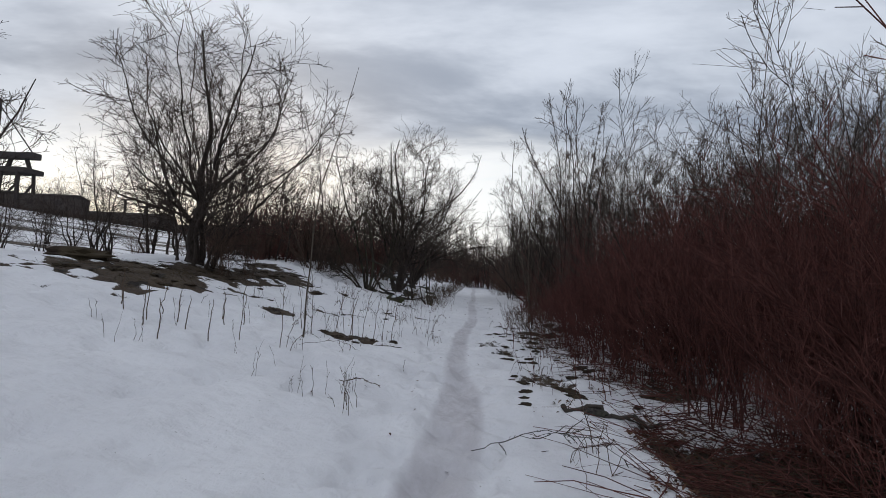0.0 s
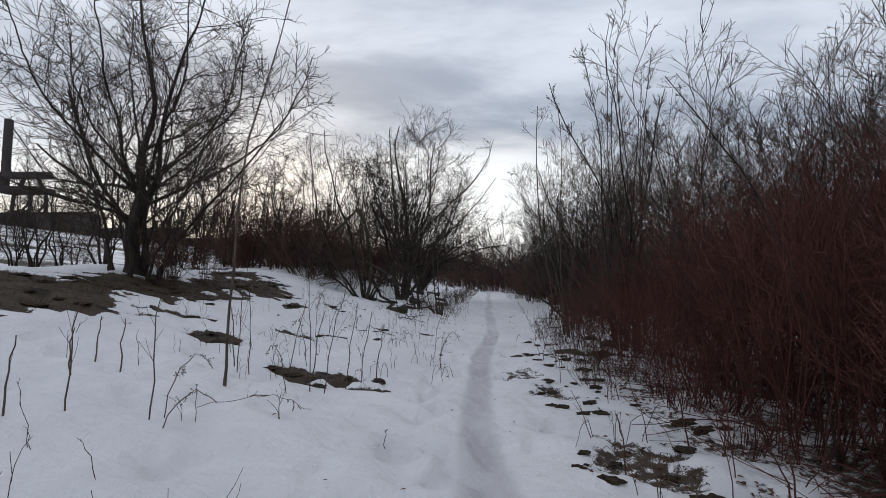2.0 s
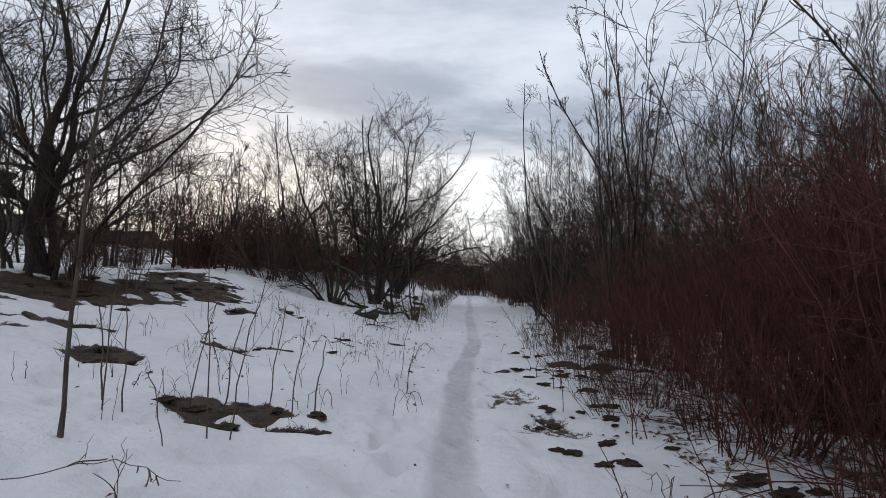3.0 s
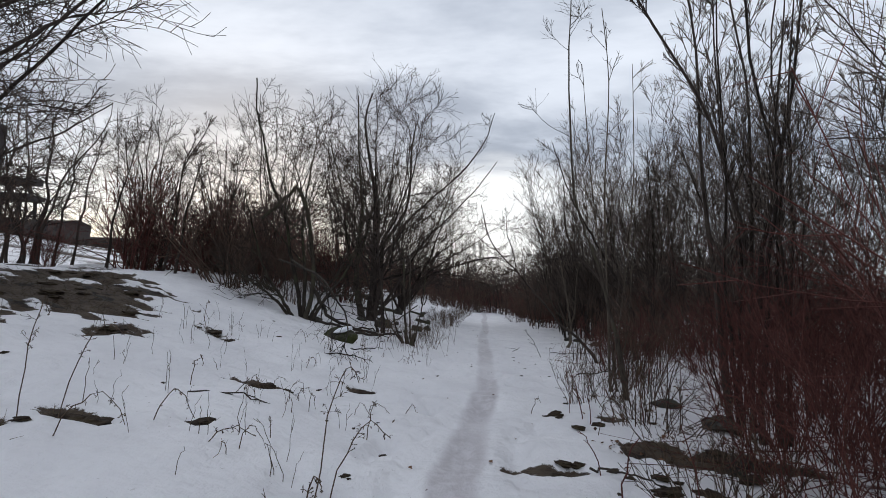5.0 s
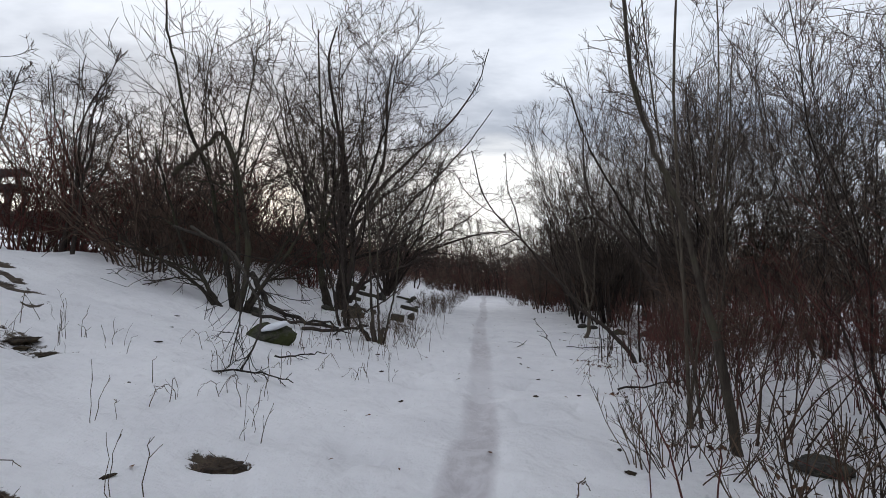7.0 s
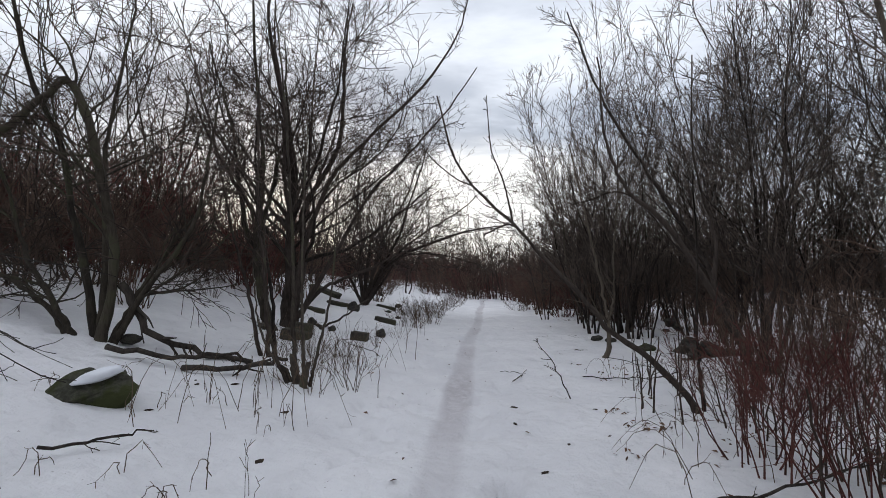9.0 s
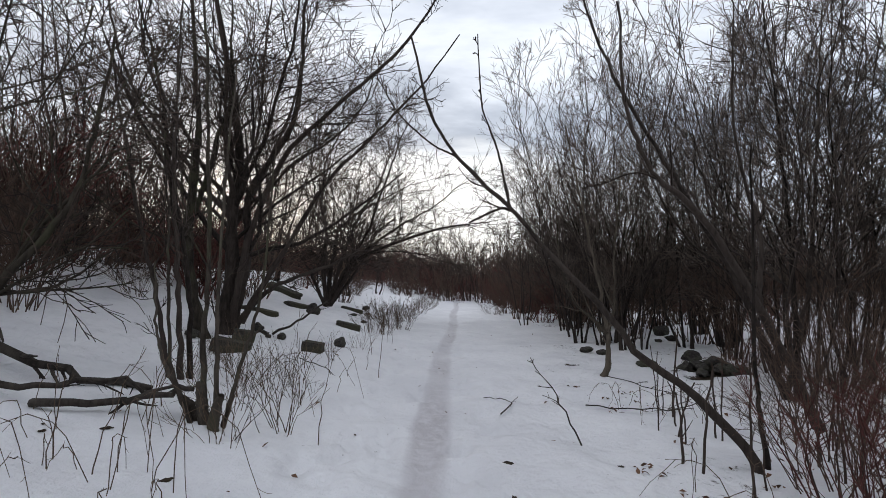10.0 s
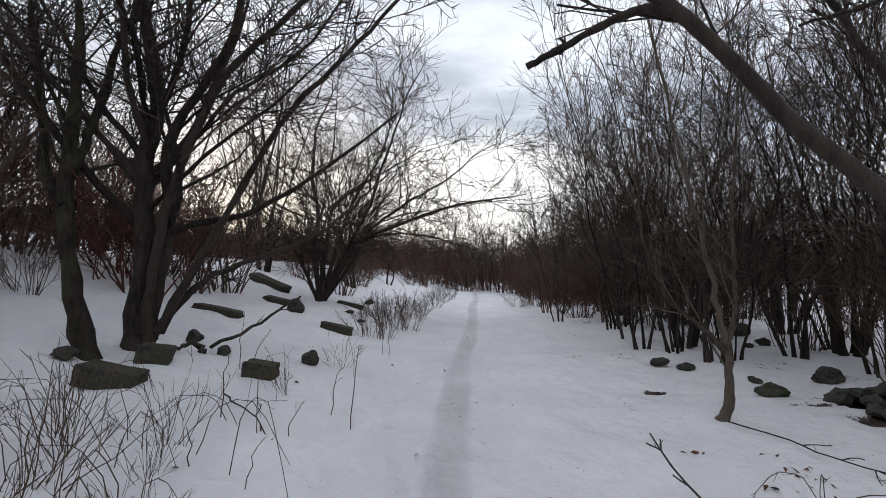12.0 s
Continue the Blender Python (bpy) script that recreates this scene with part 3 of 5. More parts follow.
plant(slim, [(6.1, 21.3), (5.6, 26.8), (6.3, 26.2), (7.6, 24.9), (7.9, 22.4), (5.4, 28.4), (7.2, 28.9), (6.2, 31), (4.9, 32.6),
             (8.7, 27.0), (8.9, 30.5), (6.9, 30.0), (8.2, 19.0), (9.4, 24), (9.0, 20.5), (9.2, 17.0), (9.8, 15.6),
             (7.2, 21.9), (7.6, 19.9), (5.8, 25.9), (7.3, 23.4), (7.4, 26.2), (8.3, 24.4),
             (8.4, 21.2), (9.3, 22.6), (5.2, 27.3), (5.7, 30.2), (10.2, 19.5), (10.4, 22)], 1.0, 1.28)
lean_dark = tree(128, (0, 0, 0), "dark slanting tree behind the clearing", [(((0, 0, -0.1), (-0.5, 0.2, 1.5), (-1.2, 0.3, 2.9), (-2.0, 0.4, 4.4), (-2.6, 0.5, 6.2)), 0.06, 0.012),
                 (((0.1, 0, -0.1), (0.2, 0.1, 1.6), (0.3, 0.3, 3.4), (0.2, 0.4, 6.0)), 0.05, 0.010), (((0, 0.1, -0.1), (0.5, 0.2, 1.5), (0.9, 0.4, 3.4), (1.2, 0.5, 5.6)), 0.045, 0.010)],
                 limbs=12, twigs=6, fine=3, limb_len=0.28, angle=40, t0=0.25, thick=1.5)
settle(lean_dark, 6.0, 21.4)
plant(slim_far, scatter(20, 3.6, 10.0, 33.0, 54.0, 1.7), 0.75, 1.1)
plant(slim_far, [(0.6, 63), (2.2, 61), (3.6, 59), (4.8, 57), (1.4, 68), (5.6, 54), (-0.8, 66), (3.0, 70)], 0.9, 1.2)
plant(slim_far, scatter(15, 9.0, 20.0, 5.0, 48.0, 2.4), 0.9, 1.25)

poplar = tree(120, (0, 0, 0), "tall narrow leafless tree with many upright shoots", [*fan(np.random.default_rng(7), 8, 0.25, 7.4, 4.5, 0.036),
              (((0.02, 0.1, 1.6), (-0.1, 0.1, 2.4), (-0.6, -0.1, 3.6), (-1.3, -0.2, 4.9), (-1.7, -0.2, 6.0)), 0.03, 0.008), (((0.1, 0.1, 1.4), (0.2, 0.1, 2.4), (0.7, 0.2, 4.2), (1.1, 0.3, 6.0)), 0.035, 0.009)],
              name="slender_tree", group="young trees behind the thicket", limbs=18, twigs=7, fine=3, angle=27, limb_len=0.13, trop=0.12, t0=0.3, sides=6, twig_mat=TWIG_GREY, thick=1.25, wander=0.009)
settle(poplar, 3.88, 13.5)
sap_r = tree(122, (0, 0, 0), "leafless grey sapling with a few long upright stems",
             [(((0, 0, -0.1), (-0.05, 0.0, 1.6), (-0.07, 0.02, 3.3), (0.0, 0, 4.8), (-0.1, 0, 6.2)), 0.018, 0.006),
              (((0.1, 0, -0.1), (-0.05, 0.05, 1.5), (-0.25, 0.1, 3.2), (-0.4, 0.1, 5.2)), 0.014, 0.005),
              (((0, 0.1, -0.1), (0.25, 0.1, 1.6), (0.45, 0.2, 3.2), (0.5, 0.3, 5.4)), 0.014, 0.005),
              (((0, 0.1, -0.1), (0.2, -0.1, 0.8), (0.3, -0.1, 1.9), (0.35, -0.2, 3.4)), 0.013, 0.005)],
             limbs=7, twigs=4, fine=3, limb_len=0.20, angle=32, t0=0.3, sides=6, mat=BARK_PALE, twig_mat=TWIG_GREY, thick=1.3)
settle(sap_r, 2.95, 15.5)
lean_r = tree(123, (0, 0, 0), "leaning smooth grey sapling bent towards the path",
              [(((0, 0, -0.1), (-0.12, 0, 0.7), (-0.32, 0, 1.53), (-0.47, 0, 2.07), (-0.6, 0, 2.35), (-0.74, 0.05, 3.1), (-0.8, 0.1, 4.8), (-0.75, 0.15, 6.0)), 0.036, 0.008)],
              limbs=9, twigs=5, fine=3, limb_len=0.2, angle=40, t0=0.6, sides=8, mat=BARK_MID)
settle(lean_r, 2.95, 14.8)
arch = tree(124, (0, 0, 0), "dark tree slanting towards the path with a crooked top",
            [(((0, 0, -0.1), (-0.4, 0, 0.8), (-1.1, 0.05, 2.1), (-1.5, 0.1, 2.48), (-1.72, 0.1, 2.85), (-1.85, 0.1, 3.4), (-1.9, 0.1, 4.4)), 0.05, 0.012),
             (((-1.5, 0.1, 2.5), (-1.75, 0.1, 2.58), (-2.05, 0.1, 2.48), (-2.3, 0.15, 2.42)), 0.014, 0.006),
             (((-0.6, 0.02, 1.2), (-0.5, 0.1, 2.0), (-0.7, 0.1, 3.0), (-0.65, 0.1, 4.4)), 0.03, 0.008)],
            limbs=7, twigs=4, fine=2, limb_len=0.18, angle=42, t0=0.45, sides=8)
settle(arch, 5.2, 19.95)
low_r = tree(125, (0, 0, 0), "dark stem leaning over the path with a broken side branch",
             [(((0, 0, -0.08), (-0.13, 0.05, 0.22), (-0.5, 0.12, 0.6), (-0.86, 0.17, 0.86), (-1.04, 0.2, 1.12), (-1.45, 0.35, 1.62), (-1.82, 0.45, 2.07), (-2.2, 0.55, 2.47), (-2.54, 0.55, 3.0), (-2.7, 0.6, 3.7)), 0.042, 0.010),
              (((-1.82, 0.45, 2.05), (-1.88, 0.46, 2.07), (-1.97, 0.47, 2.04), (-2.08, 0.5, 1.99), (-2.17, 0.52, 1.95)), 0.013, 0.009),
              (((-1.82, 0.45, 2.07), (-1.86, 0.5, 2.33), (-1.92, 0.5, 2.6), (-2.06, 0.45, 3.0), (-2.1, 0.4, 3.6)), 0.015, 0.005),
              (((-2.26, 0.55, 2.54), (-2.5, 0.55, 2.66), (-2.8, 0.55, 2.94), (-3.0, 0.6, 3.3)), 0.010, 0.005),
              (((0.05, 0.02, -0.08), (0.1, 0.2, 0.7), (0.2, 0.3, 1.6), (0.15, 0.2, 2.6)), 0.022, 0.007)],
             limbs=6, twigs=3, fine=2, limb_len=0.13, angle=38, t0=0.62, sides=8)
settle(low_r, 3.85, 18.95)
sap_c = tree(126, (0, 0, 0), "curved young tree with a bare foot forking above the snow",
             [(((0, 0, -0.08), (0.13, 0.0, 0.28), (0.12, 0.02, 0.72), (0.05, 0.1, 1.4), (-0.15, 0.2, 2.6), (-0.4, 0.3, 4.2)), 0.055, 0.012),
              (((0.12, 0.02, 0.68), (-0.12, 0.1, 0.95), (-0.35, 0.2, 1.2), (-0.55, 0.3, 1.9), (-0.6, 0.3, 3.0)), 0.032, 0.009),
              (((0.12, 0.02, 0.72), (0.28, 0.1, 1.1), (0.35, 0.2, 2.0), (0.6, 0.4, 3.6)), 0.036, 0.009)],
             limbs=9, twigs=6, fine=3, limb_len=0.26, angle=36, t0=0.3, sides=8, mat=BARK_PALE, twig_mat=TWIG_GREY)
settle(sap_c, 4.08, 22.85)
arc_r = tree(127, (0, 0, 0), "thin budded stem arching out of the thicket", [(((0, 0, -0.1), (-0.2, 0, 1.2), (-0.65, -0.1, 2.2), (-1.05, -0.15, 2.75), (-1.35, 0.05, 3.35)), 0.013, 0.004)],
              name="sapling", category="sapling", limbs=14, twigs=2, fine=1, limb_len=0.05, angle=40, t0=0.5, sides=6)
settle(arc_r, 3.3, 7.15)
for x, y, s in ((7.45, 33.9, 1.0), (8.6, 26.6, 1.1), (6.2, 27.6, 0.8), (9.6, 29.5, 1.0)):
    t_ = tree(130 + int(x * 3), (0, 0, 0), "leafless tree with a spreading dark foot in the snow",
              fan(np.random.default_rng(int(x * 10)), 6, 0.14, 5.2 * s, 22, 0.07), group="trees right of the clearing", limbs=9, twigs=5, fine=3, limb_len=0.3, t0=0.3, sides=6)
    settle(t_, x, y)

# ---- trees on the left ----
rg = np.random.default_rng(8)
tree_a = tree(101, (0, 0, 0), "large leafless many-stemmed tree on the thawed mound",
              [(((0, 0, -0.1), (-0.05, 0, 1.0), (0.02, 0.05, 2.2), (-0.2, 0.1, 4.0), (-0.1, 0, 6.9)), 0.19, 0.02), (((0.1, 0.1, -0.1), (0.15, 0.1, 1.3), (0.5, 0.1, 2.8), (0.7, 0, 4.6), (1.1, 0, 6.6)), 0.10, 0.016),
               *leaders(rg, 9, (0, 0), 1.8, 3.5, 7.1, 0.048, (0.4, 0), low=0.36), *fan(rg, 8, 0.45, 5.2, 34, 0.055, (1, 0), 0.14)],
              limbs=12, twigs=8, fine=3, limb_len=0.36, angle=48, t0=0.2, thick=2.0, trop=0.04, wob=0.16, bend=0.15, fade=0.4, dome=(0.45, 0, 3.9, 3.75, 4.2), wander=0.016)
settle(tree_a, -7.1, 13.3)
tree_b = tree(102, (0, 0, 0), "thin leafless tree with three dark upright stems",
              [(((0, 0, -0.1), (-0.1, 0, 1.2), (-0.25, 0.1, 2.6), (-0.3, 0.2, 4.6)), 0.036, 0.009),
               (((-0.1, 0, -0.1), (-0.3, 0, 0.9), (-0.65, 0.1, 2.0), (-1.0, 0.1, 3.6)), 0.035, 0.009),
               (((0.05, 0.1, -0.1), (-0.1, 0.25, 1.1), (-0.4, 0.4, 2.4), (-0.5, 0.6, 4.2)), 0.035, 0.009)],
              limbs=8, twigs=5, fine=3, limb_len=0.20, angle=38, t0=0.35, thick=1.1)
settle(tree_b, -1.3, 20.6)
stool = tree(103, (0, 0, 0), "mossy many-stemmed stool of a cut-back tree beside the path",
             [(((0, 0, -0.1), (-0.12, 0.1, 0.6), (-0.2, 0.3, 1.5), (-0.35, 0.4, 3.4), (-0.6, 0.6, 5.0)), 0.032, 0.009),
              (((0.05, 0.05, -0.1), (0.0, 0.1, 0.6), (-0.05, 0.2, 1.6), (-0.1, 0.5, 3.4)), 0.028, 0.008),
              (((-0.1, 0, -0.1), (-0.35, 0.05, 0.5), (-0.5, 0.2, 1.3), (-0.65, 0.3, 2.6)), 0.024, 0.007),
              (((0.1, 0.0, -0.1), (0.2, 0.1, 0.45), (0.3, 0.3, 1.2), (0.35, 0.4, 2.6)), 0.024, 0.007),
              (((-0.05, 0.1, -0.1), (-0.55, 0.25, 0.55), (-0.8, 0.5, 1.4)), 0.024, 0.006),
              (((0, 0, -0.1), (-0.06, 0.0, 0.18), (-0.10, 0.04, 0.36)), 0.06, 0.035), (((0.05, -0.05, -0.1), (0.09, -0.08, 0.15), (0.14, -0.1, 0.28)), 0.055, 0.03),
              (((-0.08, 0.05, -0.1), (-0.2, 0.1, 0.14), (-0.3, 0.12, 0.22)), 0.05, 0.028)],
             limbs=5, twigs=4, fine=2, limb_len=0.2, angle=38, t0=0.4, sides=8, mat=BARK_MID)
settle(stool, -0.5, 19.5)
tree_c = tree(104, (0, 0, 0), "leafless tree leaning outward with a broken mossy top",
              [(((0, 0.1, -0.1), (-0.3, 0.1, 1.2), (-0.75, 0.1, 2.45), (-1.0, 0.0, 3.6), (-1.4, 0, 5.0), (-1.55, 0, 6.2)), 0.06, 0.014),
               (((0.1, 0, -0.1), (0.25, 0.0, 1.1), (0.1, -0.2, 2.2), (-0.12, -0.3, 3.15), (-0.3, -0.38, 3.1), (-1.0, -0.5, 2.4)), 0.06, 0.04),
               (((-0.1, 0, -0.1), (-0.6, 0, 0.55), (-1.2, 0.1, 1.5), (-1.7, 0.2, 3.2)), 0.055, 0.012),
               (((0.15, 0.1, -0.1), (0.65, 0.1, 0.6), (1.1, 0.2, 1.6), (1.35, 0.3, 3.2)), 0.055, 0.012),
               (((0, 0.1, -0.1), (-0.1, 0.3, 1.4), (-0.2, 0.5, 3.0), (-0.2, 0.7, 5.2)), 0.06, 0.012),
               (((0.1, 0.1, -0.1), (0.6, 0.3, 0.9), (1.2, 0.5, 2.0)), 0.04, 0.010),
               (((-0.2, 0, -0.1), (-0.8, 0.1, 0.5), (-1.6, 0.1, 1.0), (-2.4, 0, 1.3)), 0.05, 0.010)],
              limbs=12, twigs=7, fine=3, limb_len=0.40, angle=48, t0=0.25, mat=BARK_MOSSY, thick=1.8, trop=0.05, wob=0.17, bend=0.15, fade=0.4, wander=0.012)
settle(tree_c, -3.2, 19.75)
rg = np.random.default_rng(15)
tree_d = tree(105, (0, 0, 0), "large spreading leafless tree with a dark wide foot",
              [(((0, 0, -0.1), (0.04, 0, 1.1), (0.06, 0, 2.25), (-0.06, 0, 3.2), (-0.25, 0, 4.4), (-0.3, 0, 6.4), (-0.1, 0, 7.9)), 0.15, 0.02),
               (((0.1, 0, 0.2), (0.3, 0, 1.4), (0.5, 0, 2.55), (0.95, 0, 3.9), (1.2, 0.2, 5.8), (1.3, 0.3, 7.2)), 0.10, 0.016),
               *leaders(rg, 10, (0.05, 0), 2.2, 3.0, 7.7, 0.045, low=0.40)],
              bare=[(((0.15, 0, 0.1), (0.22, -0.1, 0.7), (0.46, -0.1, 2.0), (0.93, -0.1, 3.2), (1.75, -0.1, 4.0), (2.83, -0.1, 5.05), (3.6, -0.1, 6.15), (4.0, 0, 7.2)), 0.075, 0.012),
                    (((0.15, 0, 0.1), (0.55, 0.1, 0.65), (1.1, 0.1, 0.92), (1.8, 0.15, 1.25), (2.3, 0.2, 1.55), (2.9, 0.3, 2.1)), 0.055, 0.010),
                    (((0.25, 0, 0.2), (0.75, -0.05, 1.15), (1.53, -0.1, 2.35), (2.5, -0.1, 3.4), (3.26, -0.1, 4.3), (4.0, -0.1, 5.5)), 0.06, 0.010)],
              limbs=14, twigs=8, fine=3, limb_len=0.38, angle=50, t0=0.15, sides=9, thick=1.9, trop=0.03, wob=0.16, bend=0.15, fade=0.4, dome=(0.1, 0, 4.8, 3.7, 4.0), wander=0.012)
settle(tree_d, -2.2, 23.75)
tree_d2 = tree(106, (0, 0, 0), "tall leafless tree with one slightly leaning mossy trunk",
               [(((0, 0, -0.1), (-0.2, 0, 0.95), (-0.32, 0, 2.0), (-0.32, 0, 3.1), (-0.38, 0, 4.1), (-0.5, 0.2, 7.6)), 0.115, 0.02),
                (((-0.3, 0, 1.6), (-0.6, 0, 2.1), (-0.75, 0.1, 3.0), (-1.0, 0.1, 4.2), (-1.4, 0.1, 6.0)), 0.07, 0.016),
                (((-0.3, 0, 1.9), (-0.05, 0.2, 2.9), (0.1, 0.4, 4.4), (0.0, 0.5, 6.2)), 0.06, 0.014)],
               limbs=9, twigs=7, fine=3, limb_len=0.27, angle=46, t0=0.35, sides=9, mat=BARK_MOSSY, thick=1.4, trop=0.04, wob=0.17, bend=0.15, fade=0.4, wander=0.01)
settle(tree_d2, -2.3, 23.15)
tree_e = tree(107, (0, 0, 0), "spreading leafless tree whose low branches reach across the path",
              [(((0, 0, -0.1), (0.2, 0, 1.9), (1.0, 0, 3.2), (2.8, 0, 4.2)), 0.09, 0.012),
               (((0, 0, -0.1), (1.1, 0, 1.6), (3.2, 0, 2.5), (4.8, 0, 2.8), (5.7, 0, 2.95)), 0.08, 0.010),
               (((0, 0, -0.1), (0.8, 0, 1.45), (2.3, 0, 1.85), (4.2, 0, 1.5)), 0.07, 0.010),
               (((0, 0, -0.1), (-0.2, 0, 2.4), (-0.2, 0, 4.6), (0.3, 0, 6.2)), 0.09, 0.012),
               (((0, 0.1, -0.1), (0.6, 0.2, 2.2), (1.6, 0.3, 4.2), (2.2, 0.4, 5.8)), 0.08, 0.012),
               (((0, 0, -0.1), (-0.9, 0.2, 1.6), (-2.1, 0.3, 3.0)), 0.07, 0.012),
               (((0, 0, -0.1), (1.0, 0, 2.2), (2.0, 0.1, 4.5), (2.9, 0.2, 6.8)), 0.07, 0.012), (((0, 0.1, -0.1), (1.4, 0.1, 1.9), (3.2, 0.1, 3.3), (5.0, 0.1, 4.4)), 0.065, 0.010)],
              limbs=22, twigs=9, fine=3, limb_len=0.36, angle=48, t0=0.14, thick=2.1, trop=0.03, wob=0.18, bend=0.16, fade=0.4, wander=0.02)
settle(tree_e, -2.0, 31.0)
whip = tree(108, (0, 0, 0), "single tall whip-thin sapling on the snow slope",
            [(((0, 0, -0.1), (0.04, 0, 0.9), (0.14, 0, 2.4), (0.45, 0, 3.6), (0.7, 0, 4.7)), 0.017, 0.004)], name="sapling", category="sapling",
            limbs=8, twigs=2, fine=1, limb_len=0.06, angle=30, t0=0.2, sides=6, mat=BARK_PALE)
settle(whip, -2.3, 7.85)

for i, (x, y, dx, tall) in enumerate(((-7.6, 21.0, 0.9, 4.6), (-7.0, 20.6, 0.5, 3.6), (-8.6, 20.2, 0.5, 3.8), (-8.2, 21.8, 0.7, 4.4), (-9.3, 19.4, 0.3, 3.4), (-6.6, 22.4, 0.3, 4.2), (-10.2, 21.0, 0.5, 4.0))):
    settle(tree(600 + i, (0, 0, 0), "thin leafless sapling leaning on the snowy bank", [(((0, 0, -0.1), (dx * 0.25, 0, tall * 0.35), (dx * 0.6, 0, tall * 0.7), (dx, 0.1, tall)), 0.04, 0.009)], name="sapling", category="sapling",
                group="saplings on the bank", limbs=15, twigs=5, fine=2, limb_len=0.17, angle=36, t0=0.3, sides=5, thick=1.8, fn=2, wander=0.01), x, y)

bank = []
for i in range(4):
    rg = np.random.default_rng(200 + i)
    bank.append(tree(210 + i, (0, 0, 0), "leafless tree on the snowy bank", fan(rg, 3 + i, 0.14, 5.4 + 0.5 * i, 18, 0.06), group="trees on the bank",
                     limbs=12, twigs=6, fine=3, limb_len=0.32, angle=46, sides=5, thick=1.8, fn=2, t0=0.2, trop=0.05, wob=0.17, fade=0.45, wander=0.02,
                     dome=(0, 0, 3.0 + 0.3 * i, 2.3, 3.0 + 0.3 * i)))
plant(bank, [(-9.7, 8.9), (-10.5, 20), (-8.2, 24.5), (-11.5, 26), (-7.0, 28.5), (-8.8, 32), (-6.2, 36), (-5.0, 41), (-9, 43), (-3.6, 48), (-12, 36), (-15, 30), (-4.8, 34),
             (-13, 22), (-6.6, 25.8), (-2.6, 38), (-5.5, 54), (-1.5, 62), (3.5, 66), (8, 64), (13, 60), (-9.5, 28.5), (-1.8, 44)], 0.85, 1.15)
plant(bank, [(-12.4, 16.5), (-10.9, 17.2), (-11.8, 18.6), (-13.2, 18.2)], 0.6, 0.75)
plant(bank, [(-13.5, 14), (-16.5, 19), (-17.5, 24), (-19.5, 16), (-14.5, 10), (-21, 22), (-14, 17.5), (-24, 28)], 0.4, 0.62)
plant(bush, scatter(24, -13.0, -8.2, 25, 46, 1.0), 0.7, 1.1)
plant(bush, scatter(8, -12.5, -8.6, 16, 25, 1.4), 0.4, 0.6)
plant(bush, scatter(24, -10.5, -5.2, 20.5, 29, 0.85, lambda x, y: not (x > -5.0 and y < 26)), 1.05, 1.45)
plant(bush, scatter(16, -8.0, -3.2, 34, 56, 1.3), 0.75, 1.1)
plant(brown, [(-4.2, 21.9), (-5.2, 22.9), (-4.3, 24.6)], 0.45, 0.75)
plant(brown, [(-6.5, 13.5), (-5.9, 14.1), (-6.1, 13.0), (-6.9, 14.0)], 0.5, 0.7)


# ---- woods and works in the distance ----
def far_wood():
    rng = np.random.default_rng(77)
    az = rng.uniform(radians(-32), radians(100), 1000)
    d = rng.uniform(75, 150, 1000)
    x, y = d * np.sin(az), 20 + d * np.cos(az)
    start = np.stack([x, y, height(x, y, False) - 0.2], 1)
    head = np.stack([rng.normal(0, 0.06, 1000), rng.normal(0, 0.06, 1000), np.ones(1000)], 1)
    P = grow(rng, start, head, rng.uniform(7, 12, 1000), 5, 0.06, 0.05)
    R = np.full((1000, 1), 0.11) * np.linspace(1, 0.3, 5)[None, :]
    Q, S = shoots(rng, P, R, 12, 0.10, 1.0, 44, 0.36, 2, 0.2, 0.05, rmin=0.03)
    az = rng.uniform(radians(-34), radians(100), 4000)
    d = rng.uniform(58, 110, 4000)
    x, y = d * np.sin(az), 18 + d * np.cos(az)
    start = np.stack([x, y, height(x, y, False) - 0.2], 1)
    low = grow(rng, start, np.stack([rng.normal(0, 0.4, 4000), rng.normal(0, 0.4, 4000), np.ones(4000)], 1), rng.uniform(2.5, 6.5, 4000), 4, 0.2, 0.0)
    low_r = np.full((4000, 1), 0.035) * np.linspace(1, 0.5, 4)[None, :]
    tw, tw_r = shoots(rng, low, low_r, 6, 0.1, 1.0, 48, 0.5, 2, 0.1, 0.05, rmin=0.03)
    ob = link_mesh("far_wood", tubes("far_wood", [(P, R, 3), (Q, S, 3), (low, low_r, 3), (tw, tw_r, 3)]), TWIG)
    tagged(ob, "bare brown wood far beyond the path", "wood", kind="stuff")


far_wood()


def box(bm, x0, x1, y0, y1, z0, z1):
    m = Matrix.Translation(((x0 + x1) / 2, (y0 + y1) / 2, (z0 + z1) / 2)) @ Matrix.Diagonal((x1 - x0, y1 - y0, z1 - z0, 1))
    return bmesh.ops.create_cube(bm, size=1.0, matrix=m)["verts"]


def beam(bm, a, b, w):
    a, b = Vector(a), Vector(b)
    d = b - a
    m = Matrix.Translation((a + b) / 2) @ d.to_track_quat("Z", "Y").to_matrix().to_4x4() @ Matrix.Diagonal((w, w, d.length, 1))
    bmesh.ops.create_cube(bm, size=1.0, matrix=m)


def beam_part(name, beams, mat, parent, w):
    bm = bmesh.new()
    for a, b in beams:
        beam(bm, a, b, w)
    return part(name, bm, mat, parent)


